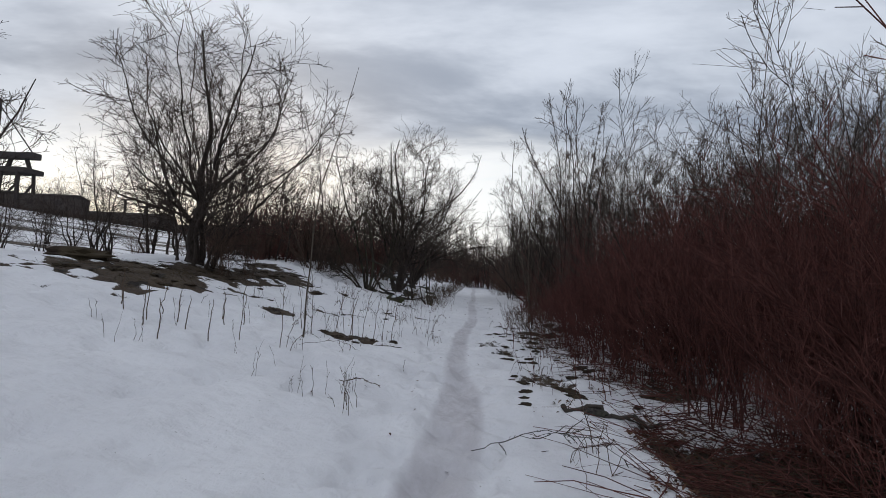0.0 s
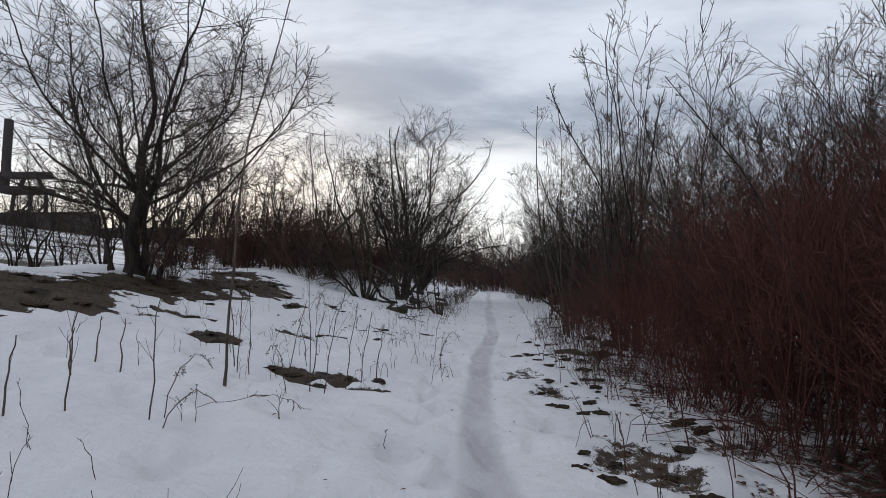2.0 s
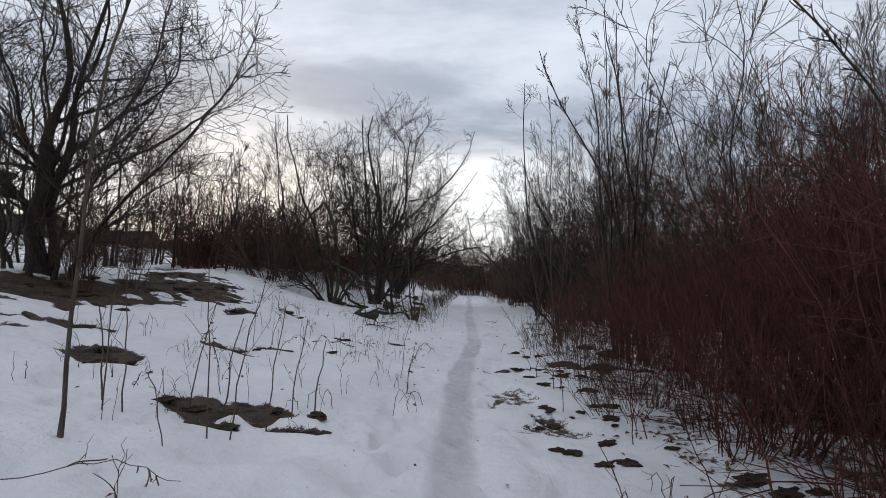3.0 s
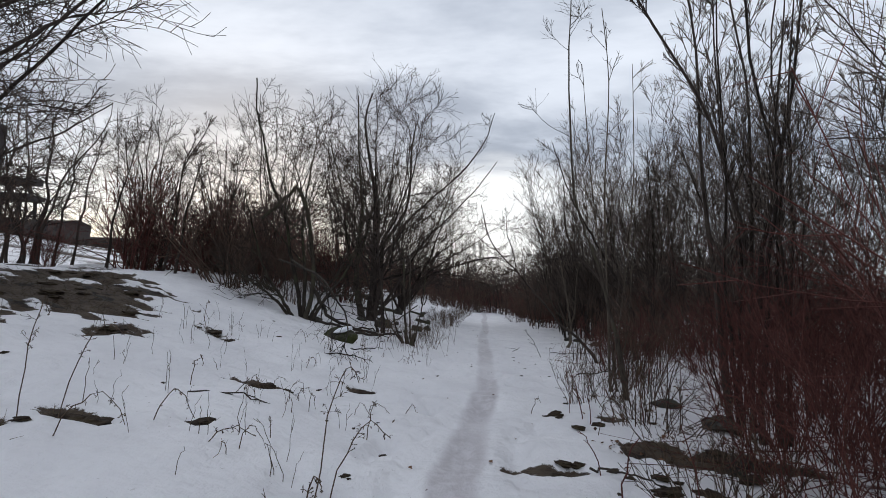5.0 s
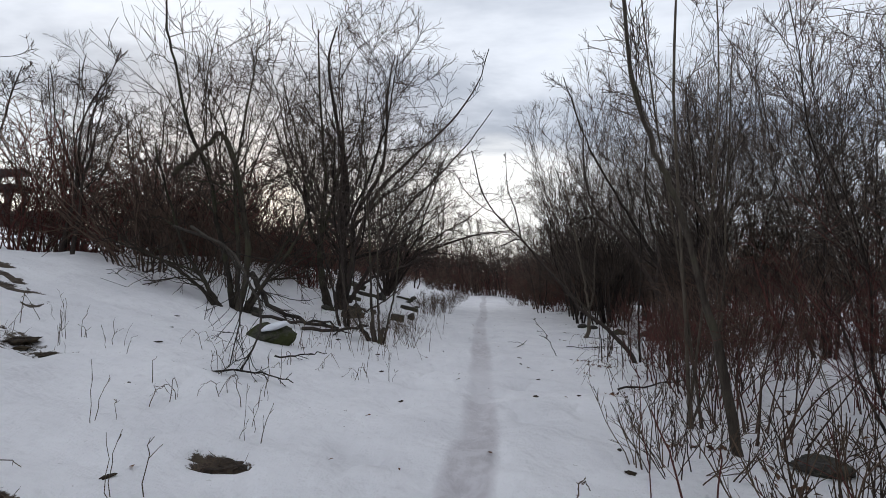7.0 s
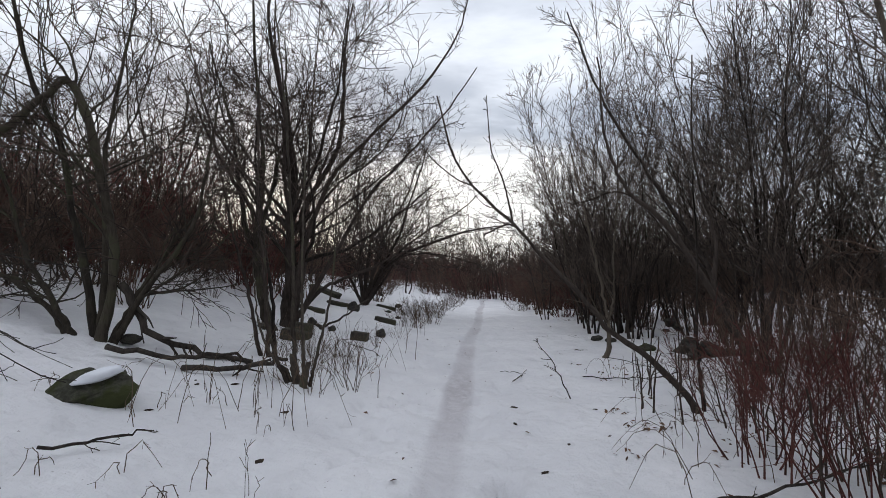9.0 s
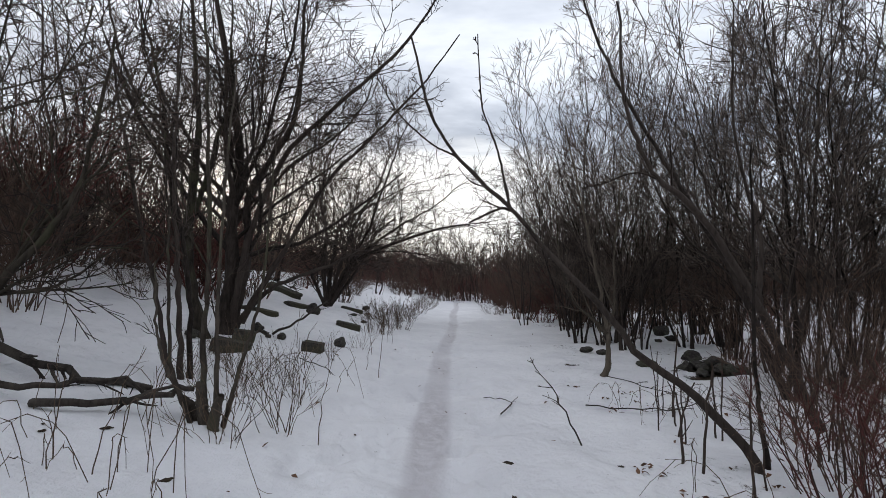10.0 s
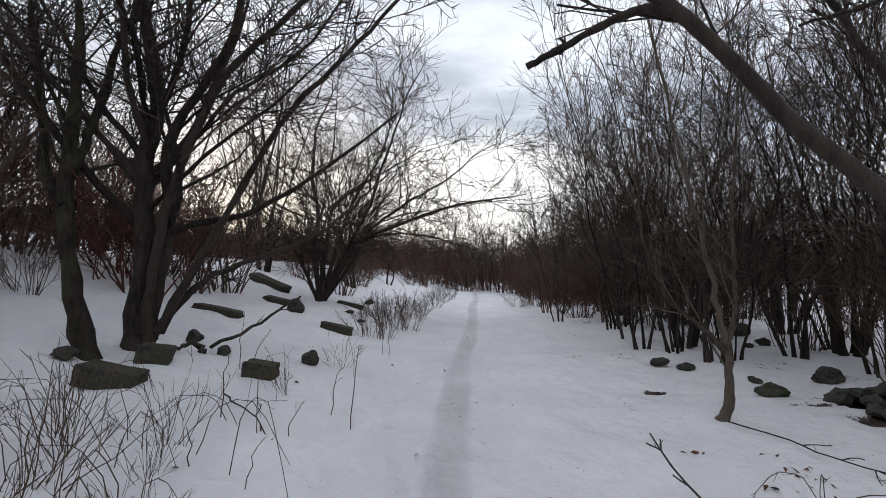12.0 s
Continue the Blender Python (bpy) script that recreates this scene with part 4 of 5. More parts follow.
def crane(x, y, tall):
    root = empty("gantry_crane", (x, y, hz(x, y) - 0.3), "dark steel gantry crane far off on the shore", "crane")
    for lx in (-4.5, 4.5):
        for ly in (-4, 4):
            beam_part("leg", [((lx, ly, 0), (lx * 0.75, ly, tall * 0.62))], STEEL, root, 1.0)
        beam_part("cross_brace", [((lx, -4, 3), (lx * 0.8, 4, tall * 0.5))], STEEL, root, 0.7)
    beam_part("portal_beam", [((-4, -4, tall * 0.3), (4, -4, tall * 0.3)), ((-4, 4, tall * 0.3), (4, 4, tall * 0.3))], STEEL, root, 0.9)
    bm = bmesh.new()
    box(bm, -13.5, 7, -5, 5, tall * 0.62, tall * 0.70)
    part("upper_deck", bm, STEEL, root)
    bm = bmesh.new()
    box(bm, -13.5, 8, -2, 2, tall * 0.86, tall * 0.96)
    part("girder", bm, STEEL, root)
    bm = bmesh.new()
    box(bm, -13.0, -10.8, -1.2, 1.2, tall * 0.70, tall * 1.85)
    part("boom_tower", bm, STEEL, root)
    beam_part("stay", [((-11.9, 0, tall * 1.8), (6, 0, tall * 0.95))], STEEL, root, 0.35)
    for sx in (-1, 1):
        beam_part("tower", [((5 * sx, 0, tall * 0.7), (3 * sx, 0, tall * 0.9))], STEEL, root, 1.2)
    return root


def shed(x, y, w, d, tall, name="harbour_shed", label="long dark harbour shed far off"):
    root = empty(name, (x, y, hz(x, y) - 0.5), label, "building")
    bm = bmesh.new()
    box(bm, -w / 2, w / 2, -d / 2, d / 2, 0, tall)
    part("wall", bm, FARWALL, root)
    bm = bmesh.new()
    vs = box(bm, -w / 2 - 0.5, w / 2 + 0.5, -d / 2 - 0.5, d / 2 + 0.5, tall, tall + 1.6)
    for v in vs:
        if v.co.z > tall + 1:
            v.co.y *= 0.1
    part("roof", bm, STEEL, root)
    bm = bmesh.new()
    for i in range(int(w / 6)):
        box(bm, -w / 2 + 2 + i * 6, -w / 2 + 4.5 + i * 6, -d / 2 - 0.1, -d / 2 + 0.1, tall * 0.5, tall * 0.75)
    tagged(part("window_band", bm, STEEL, root), kind="stuff")
    return root


def mast(x, y, tall, w=0.8):
    root = empty("light_mast", (x, y, hz(x, y) - 0.3), "thin dark mast far off on the shore", "mast", "masts on the shore")
    beam_part("pole", [((0, 0, 0), (0, 0, tall))], STEEL, root, w)
    beam_part("lamp_bar", [((-2, 0, tall), (2, 0, tall))], STEEL, root, w * 0.9)
    return root


crane(-187, 200, 27)
shed(-181, 204, 36, 14, 8)
shed(-152, 215, 46, 12, 4.5)
shed(-112, 225, 52, 12, 5.0)
shed(-70, 235, 40, 12, 4.5)
for x, y, tall in ((-138, 212, 10), (-128, 215, 17), (-121, 222, 12), (-100, 226, 14), (-146, 210, 12), (-84, 230, 16)):
    mast(x, y, tall)


def shore_hedge():
    rng = np.random.default_rng(9)
    n = 700
    x = rng.uniform(-260, -40, n)
    y = 196 + rng.normal(0, 5, n) + (x + 150) * 0.12
    start = np.stack([x, y, height(x, y, False) - 0.2], 1)
    P = grow(rng, start, np.stack([rng.normal(0, 0.4, n), rng.normal(0, 0.2, n), np.ones(n)], 1), rng.uniform(1.5, 3.6, n), 4, 0.15, 0.0)
    R = np.full((n, 1), 0.5) * np.linspace(1, 0.5, 4)[None, :]
    tagged(link_mesh("shore_scrub", tubes("shore_scrub", [(P, R, 4)]), TWIG), "low dark scrub along the far shore", "scrub", kind="stuff")


shore_hedge()


# ---- stones and blocks ----
def rough_stone(name, x, y, size, label, mat, seed, sink=0.25, turn=0.0, cap=False, block=False, group="", z=None):
    """A boulder, or with block a worn squared block, half sunk in the snow."""
    root = empty(name, (x, y, (hz(x, y) if z is None else z) - sink * size[2]), label, "block" if block else "stone", group)
    tip = -0.28 if cap else 0.0
    lean = math.atan((hz(x + 0.3, y) - hz(x - 0.3, y)) / 0.6)
    root.rotation_euler = (0, -lean if block else tip, radians(turn))
    bm = bmesh.new()
    if block:
        vs = bmesh.ops.create_cube(bm, size=1.0, matrix=Matrix.Translation((0, 0, 0.5)))["verts"]
        bmesh.ops.bevel(bm, geom=bm.edges[:], offset=0.07, segments=2, affect="EDGES", profile=0.6)
        bmesh.ops.subdivide_edges(bm, edges=bm.edges[:], cuts=2, use_grid_fill=True)
        amount = 0.075
    else:
        bmesh.ops.create_icosphere(bm, subdivisions=4, radius=0.5, matrix=Matrix.Translation((0, 0, 0.5)))
        amount = 0.10
    rr = random.Random(int(seed * 100))
    cuts = [] if block else [(Vector((rr.gauss(0, 1), rr.gauss(0, 1), rr.gauss(0.2, 0.8))).normalized(), rr.uniform(0.28, 0.42)) for i in range(14)]
    for v in bm.verts:
        c = v.co - Vector((0, 0, 0.5))
        for axis, far_off in cuts:
            v.co -= axis * max(0.0, (v.co - Vector((0, 0, 0.5))).dot(axis) - far_off)
        n1 = noise.noise(c * 2.2 + Vector((seed * 7.1, 0, 0)))
        n2 = noise.noise(c * 7.0 + Vector((0, seed * 3.3, 0)))
        v.co += c.normalized() * (amount * n1 + amount * 0.45 * n2)
        v.co = Vector((v.co.x * size[0], v.co.y * size[1], v.co.z * size[2]))
    for f in bm.faces:
        f.smooth = False
    part("body", bm, mat, root)
    if cap:
        bm = bmesh.new()
        bmesh.ops.create_icosphere(bm, subdivisions=3, radius=0.5)
        for v in bm.verts:
            k = 1 + 0.25 * noise.noise(v.co * 3 + Vector((seed, 2, 1)))
            v.co = Vector((v.co.x * size[0] * 0.40 * k + size[0] * 0.16, v.co.y * size[1] * 0.34 * k - size[1] * 0.18, v.co.z * size[2] * 0.24 + size[2] * 0.78))
        for f in bm.faces:
            f.smooth = True
        part("snow_cap", bm, SNOWCAP, root, "melting cap of old snow")
    return root


rough_stone("boulder", -1.82, 18.1, (0.98, 0.62, 0.46), "moss-covered grey boulder with a patch of snow on top", BOULDER, 3, 0.38, turn=15, cap=True)
for x, y, sx, sy, sz, turn in ((-1.57, 22.45, 0.52, 0.26, 0.19, 4), (-0.62, 23.45, 0.33, 0.24, 0.20, -3), (-0.66, 27.15, 0.60, 0.25, 0.17, 2), (-2.6, 26.5, 0.8, 0.3, 0.14, 5),
                               (-3.6, 31.4, 1.3, 0.4, 0.22, -24), (-1.74, 23.35, 0.34, 0.3, 0.2, 20), (-2.45, 29.3, 0.9, 0.3, 0.14, -8), (-1.2, 31.0, 0.7, 0.3, 0.14, 8)):
    rough_stone("concrete_block", x, y, (sx, sy, sz), "weathered mossy concrete block lying in the snow", CONCRETE, x + y, 0.22, turn=turn, block=True,
                group="rubble blocks in the snow")
for x, y, s, h in ((-0.32, 24.35, 0.28, 0.24), (-1.9, 24.45, 0.26, 0.2), (-1.78, 28.2, 0.42, 0.42), (-1.35, 24.1, 0.2, 0.16), (-2.35, 22.9, 0.3, 0.16), (-0.9, 29.6, 0.3, 0.16),
                   (-2.9, 20.0, 0.3, 0.16), (-1.0, 33.0, 0.35, 0.2), (-0.5, 28.9, 0.2, 0.12)):
    rough_stone("stone", x, y, (s, s * 0.8, h), "dark rough stone poking out of the snow", DARKSTONE, x * 3 + y, 0.2, group="stones in the snow")
rough_stone("stone", 5.3, 23.8, (0.38, 0.3, 0.22), "mossy squared stone on the snow", BOULDER, 8, 0.2, group="stones in the snow")
for x, y, s, h in ((7.7, 27.5, 0.36, 0.26), (7.2, 27.2, 0.2, 0.12), (8.3, 29.2, 0.5, 0.4), (4.82, 25.7, 0.34, 0.14), (5.05, 25.3, 0.32, 0.16), (6.5, 24.5, 0.4, 0.25), (5.6, 24.6, 0.2, 0.1),
                   (3.35, 14.6, 0.4, 0.16), (3.5, 13.6, 0.5, 0.2), (2.95, 12.3, 0.3, 0.16), (1.75, 5.2, 0.3, 0.12)):
    rough_stone("stone", x, y, (s, s * 0.8, h), "dark rough stone poking out of the snow", DARKSTONE, x * 3 + y, 0.2, group="stones in the snow")


def heap(x, y):
    root = empty("rubble_heap", (x, y, hz(x, y) - 0.05), "heap of dark crumbled rubble and soil on the snow", "rubble heap")
    rr = random.Random(6)
    for i in range(26):
        bm = bmesh.new()
        bmesh.ops.create_icosphere(bm, subdivisions=2, radius=0.5)
        s = rr.uniform(0.12, 0.3)
        a, d = rr.uniform(0, 6.28), rr.uniform(0, 1) ** 0.7
        for v in bm.verts:
            v.co = v.co * (1 + 0.7 * noise.noise(v.co * 3.5 + Vector((i * 3.1, 0, 0))))
            v.co = Vector((v.co.x * s, v.co.y * s, v.co.z * s * 0.7)) + Vector((0.62 * d * math.cos(a), 0.42 * d * math.sin(a), 0.20 * (1 - d) + 0.04))
        part("chunk", bm, DARKSTONE, root)


heap(6.2, 23.4)


# ---- dead wood ----
def dead_branch(name, way, r0, r1, label, seed, side=6, mat=None, length=0.3, fine=2, z_rel=True, category="fallen branch"):
    """A branch laid along ground way points (x, y, height over the snow)."""
    rng = np.random.default_rng(seed)
    x0, y0, z0 = way[0]
    base = (x0, y0, hz(x0, y0) + z0)
    pts = [(x - x0, y - y0, hz(x, y) + z - base[2]) for x, y, z in way]
    root = empty(name, base, label, category)
    p = curve_points(pts, 12, rng, 0.012 if r0 < 0.03 else 0.03)
    r = np.linspace(r0, r1, 12)
    link_mesh("main_limb", tubes("main_limb", [(p[None], r[None], 7)]), mat or DEADWOOD, root)
    if side:
        Q, S = shoots(rng, p[None], r[None], side, 0.2, 0.98, 42, length, 6, 0.12, -0.01, rmin=0.005)
        groups = [(Q, S, 4)]
        if fine:
            groups.append((*shoots(rng, Q, S, fine, 0.2, 1.0, 38, 0.4, 4, 0.12, -0.02, rmin=0.003), 3))
        tagged(link_mesh("side_twig", tubes("side_twig", groups), mat or DEADWOOD, root), kind="stuff")
    return root


dead_branch("fallen_limb", ((-2.95, 19.85, 0.75), (-2.75, 19.9, 0.45), (-2.55, 19.9, 0.2), (-2.0, 20.0, 0.06), (-1.4, 20.15, 0.04)), 0.055, 0.03,
            "dark bent limb fallen from a tree onto the snow", 1, 7, length=0.3)
dead_branch("fallen_limb", ((-2.6, 19.2, 0.12), (-2.0, 19.35, 0.10), (-1.6, 19.6, 0.16), (-1.15, 20.2, 0.05)), 0.034, 0.016, "grey dead limb lying on the snow", 2, 5)
dead_branch("fallen_limb", ((-1.75, 19.25, 0.06), (-1.3, 19.45, 0.12), (-0.95, 19.55, 0.18), (-0.65, 19.6, 0.22)), 0.034, 0.022, "pale grey dead limb propped on a stool", 3, 3)
dead_branch("leaning_branch", ((-1.5, 24.1, 0.05), (-1.25, 24.6, 0.25), (-0.95, 25.0, 0.55), (-0.75, 25.3, 0.75)), 0.025, 0.015, "thin branch stuck slantwise in the snow", 4, 3)
dead_branch("leaning_branch", ((-1.5, 24.0, 0.02), (-1.7, 24.0, 0.08), (-1.9, 23.9, 0.02)), 0.035, 0.02, "short crooked piece of dead wood", 5, 0)
dead_branch("drooping_branch", ((-2.7, 17.4, 1.35), (-2.0, 17.1, 1.15), (-1.5, 16.7, 0.75), (-1.25, 16.3, 0.35), (-1.3, 15.95, 0.02)), 0.022, 0.008,
            "broken branch hanging down to the snow", 6, 16, length=0.42, fine=3)
dead_branch("drooping_branch", ((-3.0, 17.5, 1.3), (-2.2, 17.3, 1.2), (-1.75, 16.9, 0.7), (-1.5, 16.2, 0.02)), 0.02, 0.006, "broken branch hanging down to the snow", 7, 12, length=0.4, fine=3)
dead_branch("fallen_twig", ((-1.6, 15.8, 0.02), (-1.1, 15.9, 0.06), (-0.75, 16.0, 0.03)), 0.012, 0.005, "thin twig lying on the snow", 8, 6)
dead_branch("fallen_twig", ((-1.35, 17.0, 0.02), (-1.0, 17.25, 0.06), (-0.85, 17.4, 0.12)), 0.012, 0.005, "thin twig lying on the snow", 9, 4)
dead_branch("fallen_twig", ((2.1, 20.4, 0.02), (2.3, 20.9, 0.05), (2.0, 21.1, 0.02)), 0.008, 0.004, "thin twig lying on the snow", 10, 3)
dead_branch("fallen_twig", ((2.65, 19.5, 0.02), (2.58, 20.1, 0.35), (2.45, 20.6, 0.6)), 0.008, 0.004, "dry stalk leaning over the snow", 11, 7, length=0.15)
dead_branch("fallen_twig", ((1.0, 4.5, 0.03), (1.3, 4.1, 0.12), (1.7, 3.6, 0.03)), 0.0035, 0.002, "thin twig with seed heads lying on the snow", 12, 9, None, 0.18)
dead_branch("fallen_twig", ((0.3, 3.9, 0.02), (0.8, 4.2, 0.07), (1.4, 4.0, 0.16)), 0.0035, 0.002, "thin twig with seed heads lying on the snow", 13, 8, None, 0.18)
dead_branch("fallen_twig", ((1.62, 12.05, 0.02), (1.85, 11.9, 0.04), (2.1, 11.8, 0.02)), 0.010, 0.005, "thin twig lying on the snow", 14, 2)
dead_branch("fallen_twig", ((-1.9, 12.6, 0.02), (-1.5, 12.75, 0.05), (-1.0, 12.7, 0.02)), 0.010, 0.004, "thin twig lying on the snow", 15, 4)
dead_branch("fallen_twig", ((2.8, 16.9, 0.02), (3.4, 17.0, 0.10), (4.1, 17.2, 0.2)), 0.012, 0.005, "thin twig lying on the snow", 16, 8)
dead_branch("fallen_twig", ((-0.6, 22.6, 0.02), (-0.2, 22.2, 0.04), (0.2, 21.7, 0.03)), 0.008, 0.004, "thin twig lying on the snow", 17, 3)
dead_branch("fallen_twig", ((4.1, 22.7, 0.03), (4.3, 22.0, 0.03), (4.45, 21.4, 0.05)), 0.007, 0.004, "thin twig lying on the snow", 18, 4)
dead_branch("fallen_twig", ((3.2, 21.0, 0.02), (3.9, 20.6, 0.05), (4.6, 20.9, 0.1)), 0.008, 0.004, "thin twig lying on the snow", 19, 8)
dead_branch("fallen_twig", ((-2.1, 7.0, 0.02), (-1.6, 7.3, 0.14), (-1.25, 7.4, 0.05)), 0.003, 0.002, "dry drooping weed stem on the snow", 20, 5, DRYWEED, 0.2)
dead_branch("fallen_twig", ((-1.2, 5.7, 0.02), (-0.95, 5.75, 0.05), (-0.7, 5.7, 0.02)), 0.005, 0.003, "dry fern-like stem lying on the snow", 21, 14, DRYWEED, 0.12, 0)
dead_branch("fallen_log", ((1.45, 5.4, 0.03), (1.8, 5.15, 0.05), (2.3, 4.9, 0.04)), 0.032, 0.02, "short dark log at the edge of the thicket", 22, 2)


# ---- stalks and weeds ----
def stalk(x, y, tall, lean=(0, 0), r=0.008, twigs=3, label="dry upright woody stalk standing in the snow", name="dry_stalk", group="dry stalks in the snow", mat=None, seed=0):
    rng = np.random.default_rng(int(x * 1000 + y * 77 + seed) % 99991)
    root = empty(name, (x, y, hz(x, y)), label, "stalk", group)
    p = curve_points(((0, 0, -0.08), (lean[0] * 0.35, lean[1] * 0.35, tall * 0.5), (lean[0], lean[1], tall)), 7, rng, 0.008)
    rr = np.linspace(r, r * 0.5, 7)
    link_mesh("stem", tubes("stem", [(p[None], rr[None], 5)]), mat or DRYWEED, root)
    if twigs:
        Q, S = shoots(rng, p[None], rr[None], twigs, 0.35, 0.95, 30, 0.28, 4, 0.1, 0.04, rmin=0.0025)
        tagged(link_mesh("side_twig", tubes("side_twig", [(Q, S, 3)]), mat or DRYWEED, root), kind="stuff")
    return root


for x, y, tall, lx in ((-4.8, 6.97, 0.55, 0.02), (-3.81, 5.96, 0.62, 0.02), (-3.44, 5.7, 0.5, -0.02), (-3.57, 6.54, 0.45, 0.05), (-3.16, 6.38, 0.48, 0.03), (-2.76, 6.44, 0.95, 0.05),
                       (-2.26, 6.62, 0.95, 0.02), (-3.2, 7.58, 0.5, 0.02), (-3.3, 7.1, 0.42, 0.0), (-4.1, 6.5, 0.5, 0.0), (-4.3, 7.2, 0.4, 0.04), (-2.45, 8.45, 1.2, 0.06),
                       (-2.35, 8.55, 1.05, -0.04), (-2.55, 8.6, 0.8, -0.1), (-1.55, 8.31, 1.35, -0.05), (-1.42, 8.39, 1.25, 0.25), (-1.25, 8.7, 1.0, 0.15), (-1.1, 8.9, 0.9, 0.12),
                       (-1.75, 9.0, 0.8, 0.15), (-0.95, 9.1, 0.7, 0.1), (-3.9, 6.9, 0.45, 0.02), (-4.5, 6.6, 0.38, 0), (-2.0, 8.9, 0.9, 0.2), (-3.7, 7.9, 0.4, 0.03)):
    stalk(x, y, tall, (lx, 0.03), 0.0065 if tall > 0.8 else 0.008, 5 if tall > 0.7 else 1)
rs = random.Random(21)
for i in range(34):
    y = rs.uniform(16.8, 20.6)
    x = float(path_x(y)) + rs.uniform(2.1, 3.6)
    stalk(x, y, rs.uniform(0.35, 0.95), (rs.gauss(0, 0.06), rs.gauss(0, 0.05)), rs.uniform(0.007, 0.013), rs.randrange(0, 3), "dead brown stalk standing in the snow",
          "dead_stalk", "dead stalks right of the path", TWIG)
for i in range(26):
    y = rs.uniform(5.5, 14.5)
    x = float(path_x(y)) + rs.uniform(1.0, 2.2)
    stalk(x, y, rs.uniform(0.25, 0.8), (rs.gauss(-0.08, 0.08), rs.gauss(0, 0.08)), rs.uniform(0.004, 0.008), rs.randrange(1, 4), "thin dead stalk at the edge of the thicket",
          "dead_stalk", "dead stalks right of the path", TWIG_RED)
for i in range(26):
    y = rs.uniform(18.4, 26)
    x = float(path_x(y)) - rs.uniform(0.7, 2.6)
    stalk(x, y, rs.uniform(0.25, 0.75), (rs.gauss(0.08, 0.1), rs.gauss(0, 0.08)), rs.uniform(0.003, 0.006), rs.randrange(1, 4), "thin dry stalk standing in the snow")


for i in range(90):
    y = rs.uniform(4.5, 17.0)
    x = float(path_x(y)) - rs.uniform(0.7, 5.0)
    for k in range(rs.randrange(1, 4)):
        stalk(x + rs.gauss(0, 0.05), y + rs.gauss(0, 0.05), rs.uniform(0.10, 0.42), (rs.gauss(0, 0.06), rs.gauss(0, 0.05)), rs.uniform(0.0022, 0.0038), rs.randrange(0, 3), "thin dry straw poking out of the snow",
              "dry_straw", "dry straws in the snow", STRAW)


def weed(x, y, tall, lean, seed, droop=0.0):
    """A dead weed with clumps of shrivelled leaves."""
    rng = np.random.default_rng(seed)
    root = empty("dead_weed", (x, y, hz(x, y)), "dead brown weed with shrivelled leaves standing in the snow", "weed", "dead weeds in the snow")
    p = curve_points(((0, 0, -0.05), (lean * 0.3, 0, tall * 0.6), (lean * 0.75, 0.02, tall), (lean * 1.2, 0.02, tall * (1 - droop))), 10, rng, 0.008)
    r = np.linspace(0.0045, 0.0025, 10)
    link_mesh("stem", tubes("stem", [(p[None], r[None], 4)]), DRYWEED, root)
    Q, S = shoots(rng, p[None], r[None], 16, 0.3, 1.0, 55, 0.12, 3, 0.2, -0.15, rmin=0.002)
    U, W = shoots(rng, Q, S, 3, 0.3, 1.0, 50, 0.6, 3, 0.2, -0.2, rmin=0.0028)
    tagged(link_mesh("leaf_clumps", tubes("leaf_clumps", [(Q, S, 3), (U, W * np.array([0.5, 1.3, 0.4]), 4)]), DRYWEED, root), kind="stuff")


for i, (x, y, tall, lean, droop) in enumerate(((-2.46, 11.5, 0.8, 0.1, 0.1), (-2.26, 11.6, 0.65, 0.35, 0.1), (-2.05, 11.3, 0.28, 0.4, 0.7), (-1.68, 11.75, 0.25, 0.25, 0.8),
                                               (-1.2, 11.6, 0.12, 0.3, 0.6), (-0.3, 11.25, 0.75, 0.2, 0.1), (-0.2, 11.2, 0.45, 0.3, 0.2), (-0.19, 12.4, 0.3, 0.05, 0.1), (-0.17, 10.45, 0.4, 0.1, 0.1),
                                               (-2.2, 6.7, 0.5, 0.3, 0.2), (-2.1, 6.5, 0.3, 0.35, 0.3), (-3.62, 15.98, 0.35, 0.05, 0.1), (-2.0, 12.8, 0.3, 0.1, 0.3), (-1.7, 8.0, 0.5, -0.2, 0.2),
                                               (-1.9, 9.3, 0.6, -0.2, 0.2), (1.35, 4.0, 0.5, -0.2, 0.2), (2.0, 13.0, 0.3, 0.05, 0.2), (1.48, 13.9, 0.16, 0.1, 0.3))):
    weed(x, y, tall, lean, 300 + i, droop)

shoot_a = shrub(400, (0, 0, 0), "clump of thin straight basal shoots in the snow", tall=0.85, stems=12, spread_r=0.16, lean=24, r0=0.004, twigs=2, fine=1, twig_mat=DRYWEED,
                name="shoot_clump", category="shoots", group="clumps of shoots beside the path")
settle(shoot_a, 0.1, 19.55)
put_copies(shoot_a, [(-0.3, 19.2), (-0.6, 20.4), (0.0, 20.5), (-0.75, 20.8), (-0.95, 21.2), (-0.5, 21.5), (-1.25, 21.5), (-1.4, 20.9), (-0.3, 21.0), (-1.0, 20.3), (-0.2, 23.0), (0.1, 24.4)], rnd, 0.5, 0.95, 6)
brush = shrub(401, (0, 0, 0), "low tangle of dry reddish brushwood beside the path", tall=0.8, stems=34, spread_r=0.35, lean=30, r0=0.005, twigs=4, fine=2, twig_mat=DRYWEED,
              name="brushwood", category="brushwood", group="brushwood beside the path")
settle(brush, 0.05, 27.4)
put_copies(brush, [(0.4, 28.9), (-0.2, 30.2), (0.5, 31.4), (0.3, 33.5), (0.9, 36.0), (2.4, 14.6), (2.7, 13.4), (2.3, 11.4), (2.1, 9.6), (4.6, 38.0), (1.1, 40), (1.6, 44)],
           rnd, 0.7, 1.2, 6)


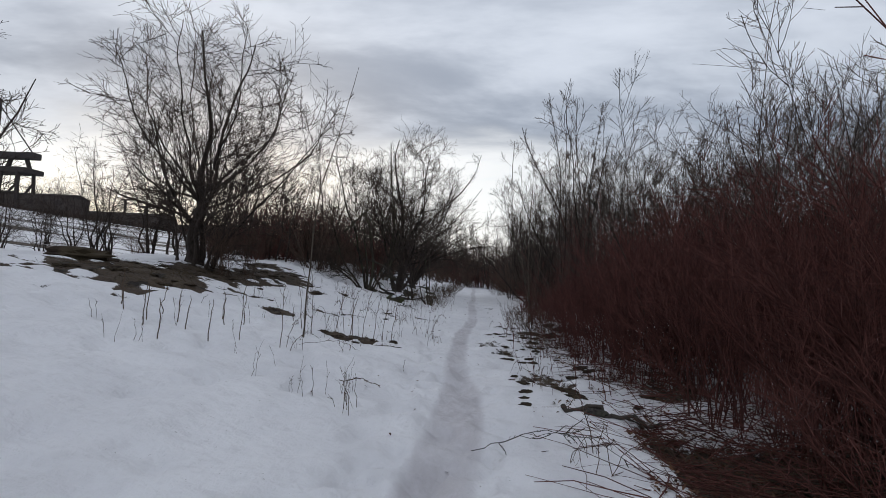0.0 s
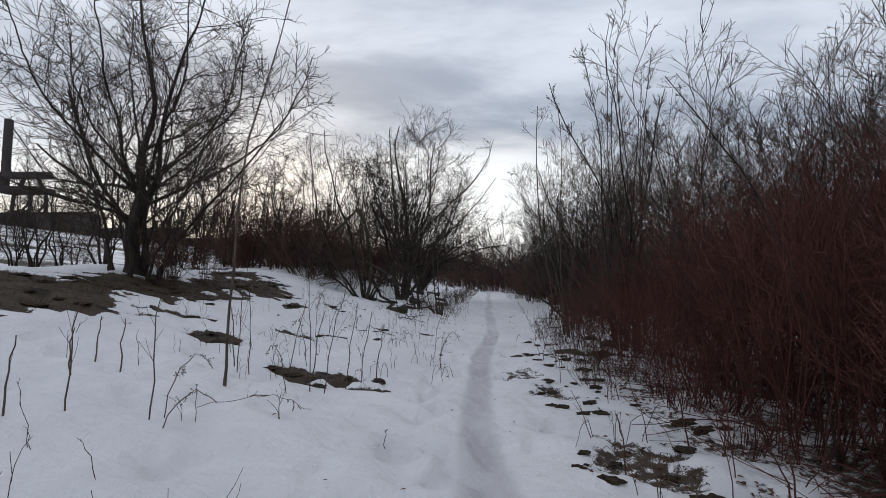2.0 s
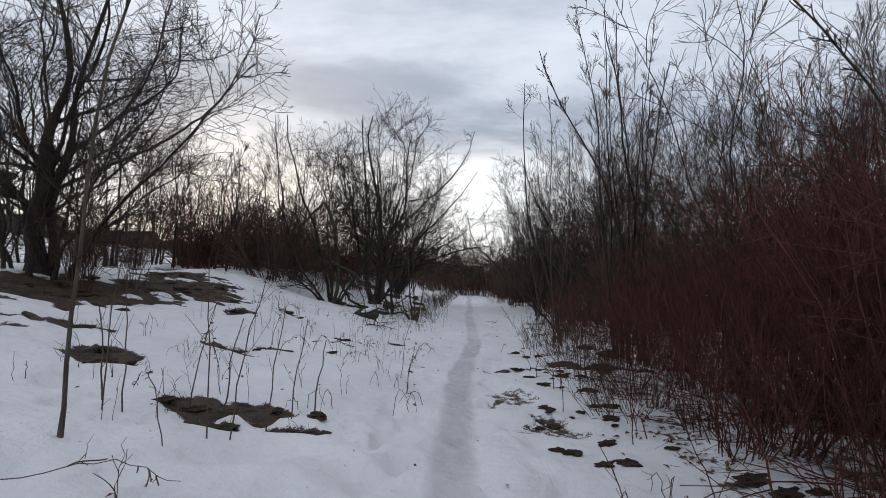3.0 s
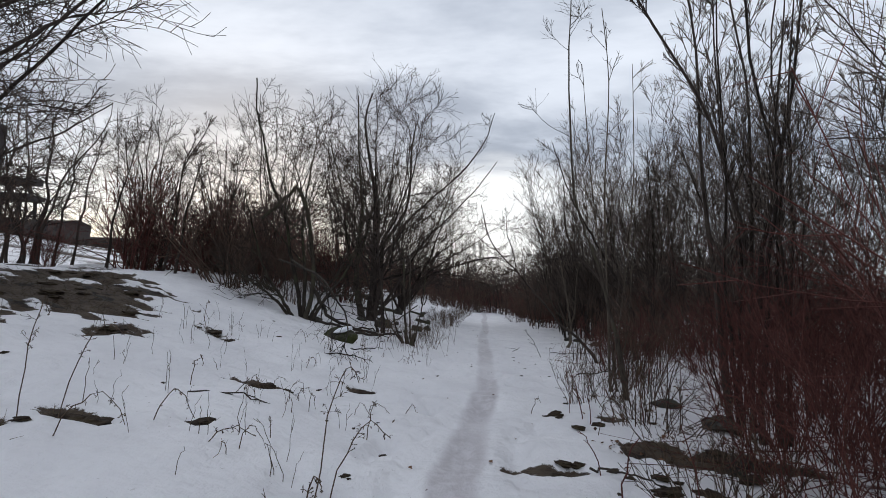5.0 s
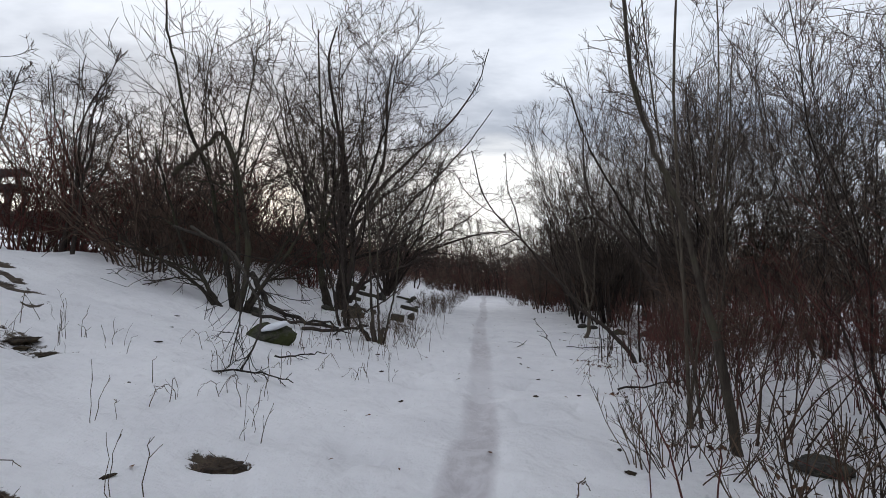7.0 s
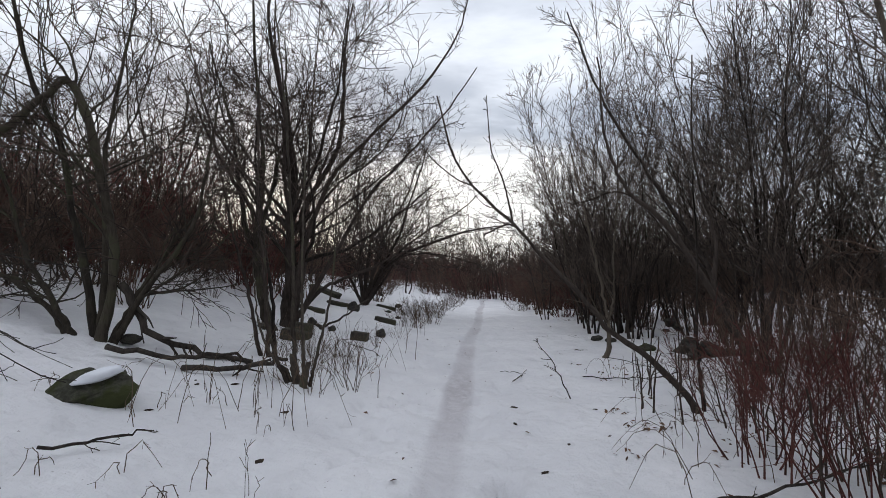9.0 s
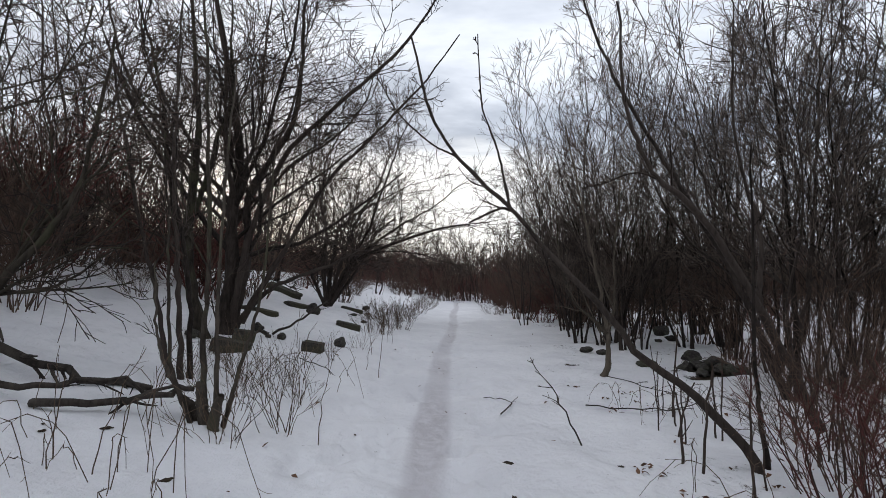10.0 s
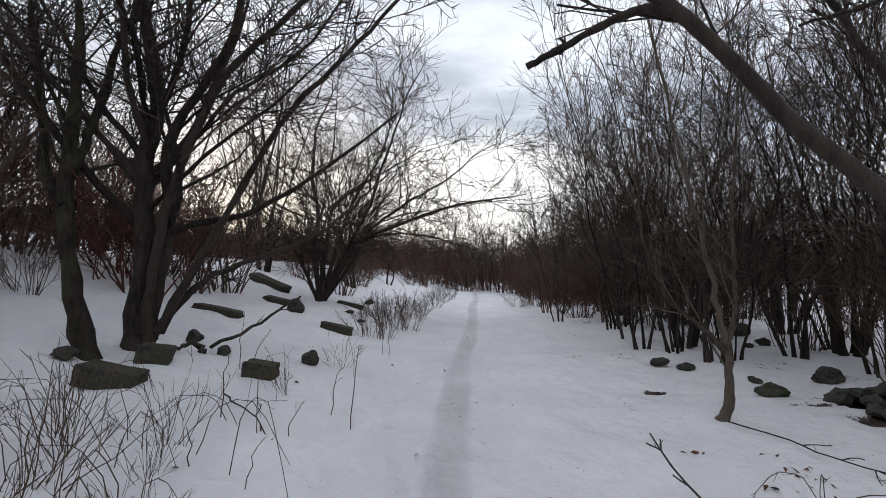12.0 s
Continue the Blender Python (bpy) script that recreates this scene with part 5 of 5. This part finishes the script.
def bramble(x, y, seed, span=0.7, tall=0.4, count=7):
    """Thin stems that arch over and touch the snow again."""
    rng = np.random.default_rng(seed)
    root = empty("bramble", (x, y, hz(x, y)), "thin dry arching stems over the snow", "bramble", "arching stems beside the path")
    for i in range(count):
        a, L, h = rng.uniform(0, 6.283), span * rng.uniform(0.5, 1.2), tall * rng.uniform(0.5, 1.2)
        ox, oy = rng.normal(0, 0.15, 2)
        dx, dy = math.cos(a) * L, math.sin(a) * L
        end = hz(x + ox + dx, y + oy + dy) - hz(x, y)
        p = curve_points(((ox, oy, -0.05), (ox + dx * 0.25, oy + dy * 0.25, h * 0.9), (ox + dx * 0.65, oy + dy * 0.65, h), (ox + dx, oy + dy, end + 0.02)), 9, rng, 0.01)
        r = np.linspace(0.0036, 0.002, 9)
        Q, S = shoots(rng, p[None], r[None], 3, 0.3, 0.95, 35, 0.25, 4, 0.12, 0.02, rmin=0.002)
        link_mesh("cane", tubes("cane", [(p[None], r[None], 4), (Q, S, 3)]), DRYWEED, root)


for i, (x, y) in enumerate(((-0.7, 20.9), (-0.2, 21.3), (-0.9, 21.6), (0.1, 20.3), (-0.4, 20.0), (-1.3, 21.1), (-1.6, 19.1), (-0.9, 18.4), (-0.3, 18.3), (-1.2, 17.8), (-0.1, 22.0), (-1.0, 19.6),
                            (4.2, 20.4), (3.6, 20.9), (4.7, 21.0), (3.3, 18.4), (3.6, 17.6), (2.9, 17.3), (1.5, 6.2), (1.6, 7.4), (1.4, 3.7))):
    bramble(x, y, 500 + i, 0.55 if i > 11 else 0.7, 0.3 if i > 11 else 0.42, 5 if i > 11 else 3)


def litter_clump(seed):
    rr = random.Random(seed)
    root = empty("litter_clump", (0, 0, 0), "flat clump of wet dead leaves melting out of the snow", "leaf litter", "leaf clumps at the edge of the thicket")
    bm = bmesh.new()
    bmesh.ops.create_icosphere(bm, subdivisions=3, radius=0.5)
    for v in bm.verts:
        k = 1 + 0.7 * noise.noise(v.co * 3.2 + Vector((seed * 5.1, 0, 0))) + 0.35 * noise.noise(v.co * 9 + Vector((0, seed * 2.3, 0)))
        v.co = Vector((v.co.x * 0.30 * k, v.co.y * 0.18 * k, v.co.z * 0.09 * k))
    part("mat", bm, SOILMAT, root)
    return root


clumps = [litter_clump(i) for i in range(4)]
rc = random.Random(77)
for i in range(64):
    y = rc.uniform(5.2, 14.0)
    u = 0.75 + abs(rc.gauss(0.35, 0.7))
    x = float(path_x(y)) + u
    s = rc.uniform(0.25, 0.85) * min(1.0, 0.35 + 0.35 * u)
    m = Matrix.LocRotScale((x, y, float(height(x, y)) + 0.008), Euler((0, 0, rc.uniform(-0.6, 0.6))), (s, s, s))
    if i < 4:
        clumps[i].matrix_basis = m
    else:
        copy_thing(clumps[i % 4], m @ Matrix.Diagonal((1 / clumps[i % 4].scale[0],) * 3 + (1,)))

for i in range(46):
    y = rc.uniform(8.5, 19.5)
    x = float(path_x(y)) + (rc.uniform(-4.5, -0.5) if i % 3 else rc.uniform(0.5, 2.0))
    s = rc.uniform(0.10, 0.28)
    m = Matrix.LocRotScale((x, y, float(height(x, y)) + 0.003), Euler((0, 0, rc.uniform(0, 6.28))), (s, s, s))
    copy_thing(clumps[i % 4], m @ Matrix.Diagonal((1 / clumps[i % 4].scale[0],) * 3 + (1,)))
for i in range(20):
    y = rc.uniform(9.0, 19.0)
    x = float(path_x(y)) - rc.uniform(0.6, 3.8)
    bramble(x, y, 560 + i, 0.22, 0.16, 3)

# ---- loose ground cover ----
def blades(name, spots, per_area, label, mat, seed, tall=(0.06, 0.18), flat=0.6):
    """Dead grass blades over oval spots (x, y, rx, ry)."""
    rng = np.random.default_rng(seed)
    S = []
    for x, y, rx, ry in spots:
        n = max(20, int(per_area * rx * ry * 3.14))
        a, d = rng.uniform(0, 6.283, n), np.sqrt(rng.uniform(0, 1, n))
        S.append(np.stack([x + rx * d * np.cos(a), y + ry * d * np.sin(a)], 1))
    S = np.concatenate(S)
    S = S[bare_ground(S[:, 0], S[:, 1]) > 0.42]
    n = len(S)
    start = np.stack([S[:, 0], S[:, 1], height(S[:, 0], S[:, 1]) - 0.01], 1)
    head = np.stack([rng.normal(0, flat, n), rng.normal(0, flat, n), np.full(n, 0.5)], 1)
    P = grow(rng, start, head, rng.uniform(*tall, n), 4, 0.15, -0.12)
    R = np.full((n, 1), 0.0028) * np.array([1, 0.9, 0.7, 0.35])[None, :]
    tagged(link_mesh(name, tubes(name, [(P, R, 3)]), mat), label, "dead grass", kind="stuff")


blades("dead_grass", [(x, y, rx, ry) for x, y, rx, ry, s in BARE_SPOTS if x < 0], 190, "flattened dead grass on the thawed patches", STRAW, 1)
tufts = [litter_clump(20 + i) for i in range(3)]
rt = random.Random(5)
for i, (x, y, rx, ry, s) in enumerate([b for b in BARE_SPOTS if b[0] < 0] * 3):
    for k in range(max(1, int(rx * ry * 3))):
        a, d = rt.uniform(0, 6.283), rt.uniform(0.1, 1.0)
        px, py, q = x + rx * d * math.cos(a), y + ry * d * math.sin(a), rt.uniform(0.4, 1.1)
        m = Matrix.LocRotScale((px, py, float(height(px, py)) + 0.005), Euler((0, 0, rt.uniform(0, 6.28))), (q, q, q * 0.75))
        if i < 3 and k == 0:
            tufts[i].matrix_basis = m
            for o in (tufts[i],):
                tagged(o, "hummock of dead grass and soil on the thawed ground", "grass hummock", "hummocks on the thawed ground")
                o.name = "grass_hummock"
        else:
            copy_thing(tufts[(i + k) % 3], m @ Matrix.Diagonal((1 / tufts[(i + k) % 3].scale[0], 1 / tufts[(i + k) % 3].scale[1], 1 / tufts[(i + k) % 3].scale[2], 1)))
copy_thing(tufts[0], Matrix.LocRotScale((-7.4, 9.5, hz(-7.4, 9.5) - 0.02), Euler((0, 0, 0.2)), (4.4, 3.6, 3.4)) @ Matrix.Diagonal((1 / tufts[0].scale[0], 1 / tufts[0].scale[1], 1 / tufts[0].scale[2], 1)))
blades("thicket_grass", [(2.6, 3.5, 1.2, 2.5), (3.4, 8.5, 0.7, 3.0), (2.6, 13.0, 0.9, 1.5), (3.7, 6.0, 0.8, 3.0)], 120, "dead grass and stems under the thicket", DRYWEED, 2, (0.10, 0.4), 0.9)


def fallen_stems():
    rng = np.random.default_rng(31)
    n = 1250
    y = np.where(np.arange(n) < 900, rng.uniform(1.0, 5.0, n), rng.uniform(4.8, 12.5, n))
    x = path_x(y) + np.where(y < 4.8, 1.75, 2.15) + np.abs(rng.normal(0, 1.3, n))
    z = height(x, y) + rng.uniform(0.0, 0.35, n) * ramp(x - path_x(y), 1.7, 3.0)
    head = np.stack([rng.normal(-0.3, 1, n), rng.normal(-0.2, 1, n), rng.normal(0.05, 0.22, n)], 1)
    P = grow(rng, np.stack([x, y, z], 1), head, rng.uniform(0.3, 1.3, n), 5, 0.12, 0.0)
    P[:, :, 2] = np.maximum(P[:, :, 2], height(P[:, :, 0], P[:, :, 1], False) + 0.004)
    R = rng.uniform(0.0025, 0.007, (n, 1)) * np.linspace(1, 0.5, 5)[None, :]
    tagged(link_mesh("fallen_stems", tubes("fallen_stems", [(P, R, 3)]), TWIG_RED), "tangle of dead stems lying under the thicket", "dead stems", kind="stuff")


fallen_stems()


def leaf_litter():
    rng = np.random.default_rng(32)
    n = 8200
    y = np.where(np.arange(n) < 3200, rng.uniform(0.8, 5.2, n), rng.uniform(1.0, 22, n))
    x = path_x(y) + 1.2 + np.abs(rng.normal(0, 1.5, n))
    y = np.concatenate([y, rng.uniform(2, 30, 110)])
    x = np.concatenate([x, path_x(y[n:]) + rng.normal(0, 1.2, 110)])
    keep = bare_ground(x, y) + 0.35 * lattice(x * 3, y * 3, 40) > 0.3
    keep[n:] = True
    x, y = x[keep], y[keep]
    n = len(x)
    c = np.stack([x, y, height(x, y) + 0.012], 1)
    a, s = rng.uniform(0, 6.283, n), rng.uniform(0.012, 0.034, n)
    u = np.stack([np.cos(a), np.sin(a), rng.normal(0, 0.35, n)], 1) * s[:, None]
    v = np.stack([-np.sin(a), np.cos(a), rng.normal(0, 0.35, n)], 1) * s[:, None] * 0.55
    up = np.zeros((n, 3))
    up[:, 2] = s * rng.uniform(0.1, 0.5, n)
    V = np.stack([c - u, c - v + up, c + u, c + v + up], 1).reshape(-1, 3)
    i = np.arange(n) * 4
    me = bpy.data.meshes.new("leaf_litter")
    me.from_pydata(V, [], np.concatenate([np.stack([i, i + 1, i + 2], -1), np.stack([i, i + 2, i + 3], -1)]))
    tagged(link_mesh("leaf_litter", me, LEAF), "curled dead leaves scattered on snow and soil", "leaf litter", kind="stuff")


leaf_litter()
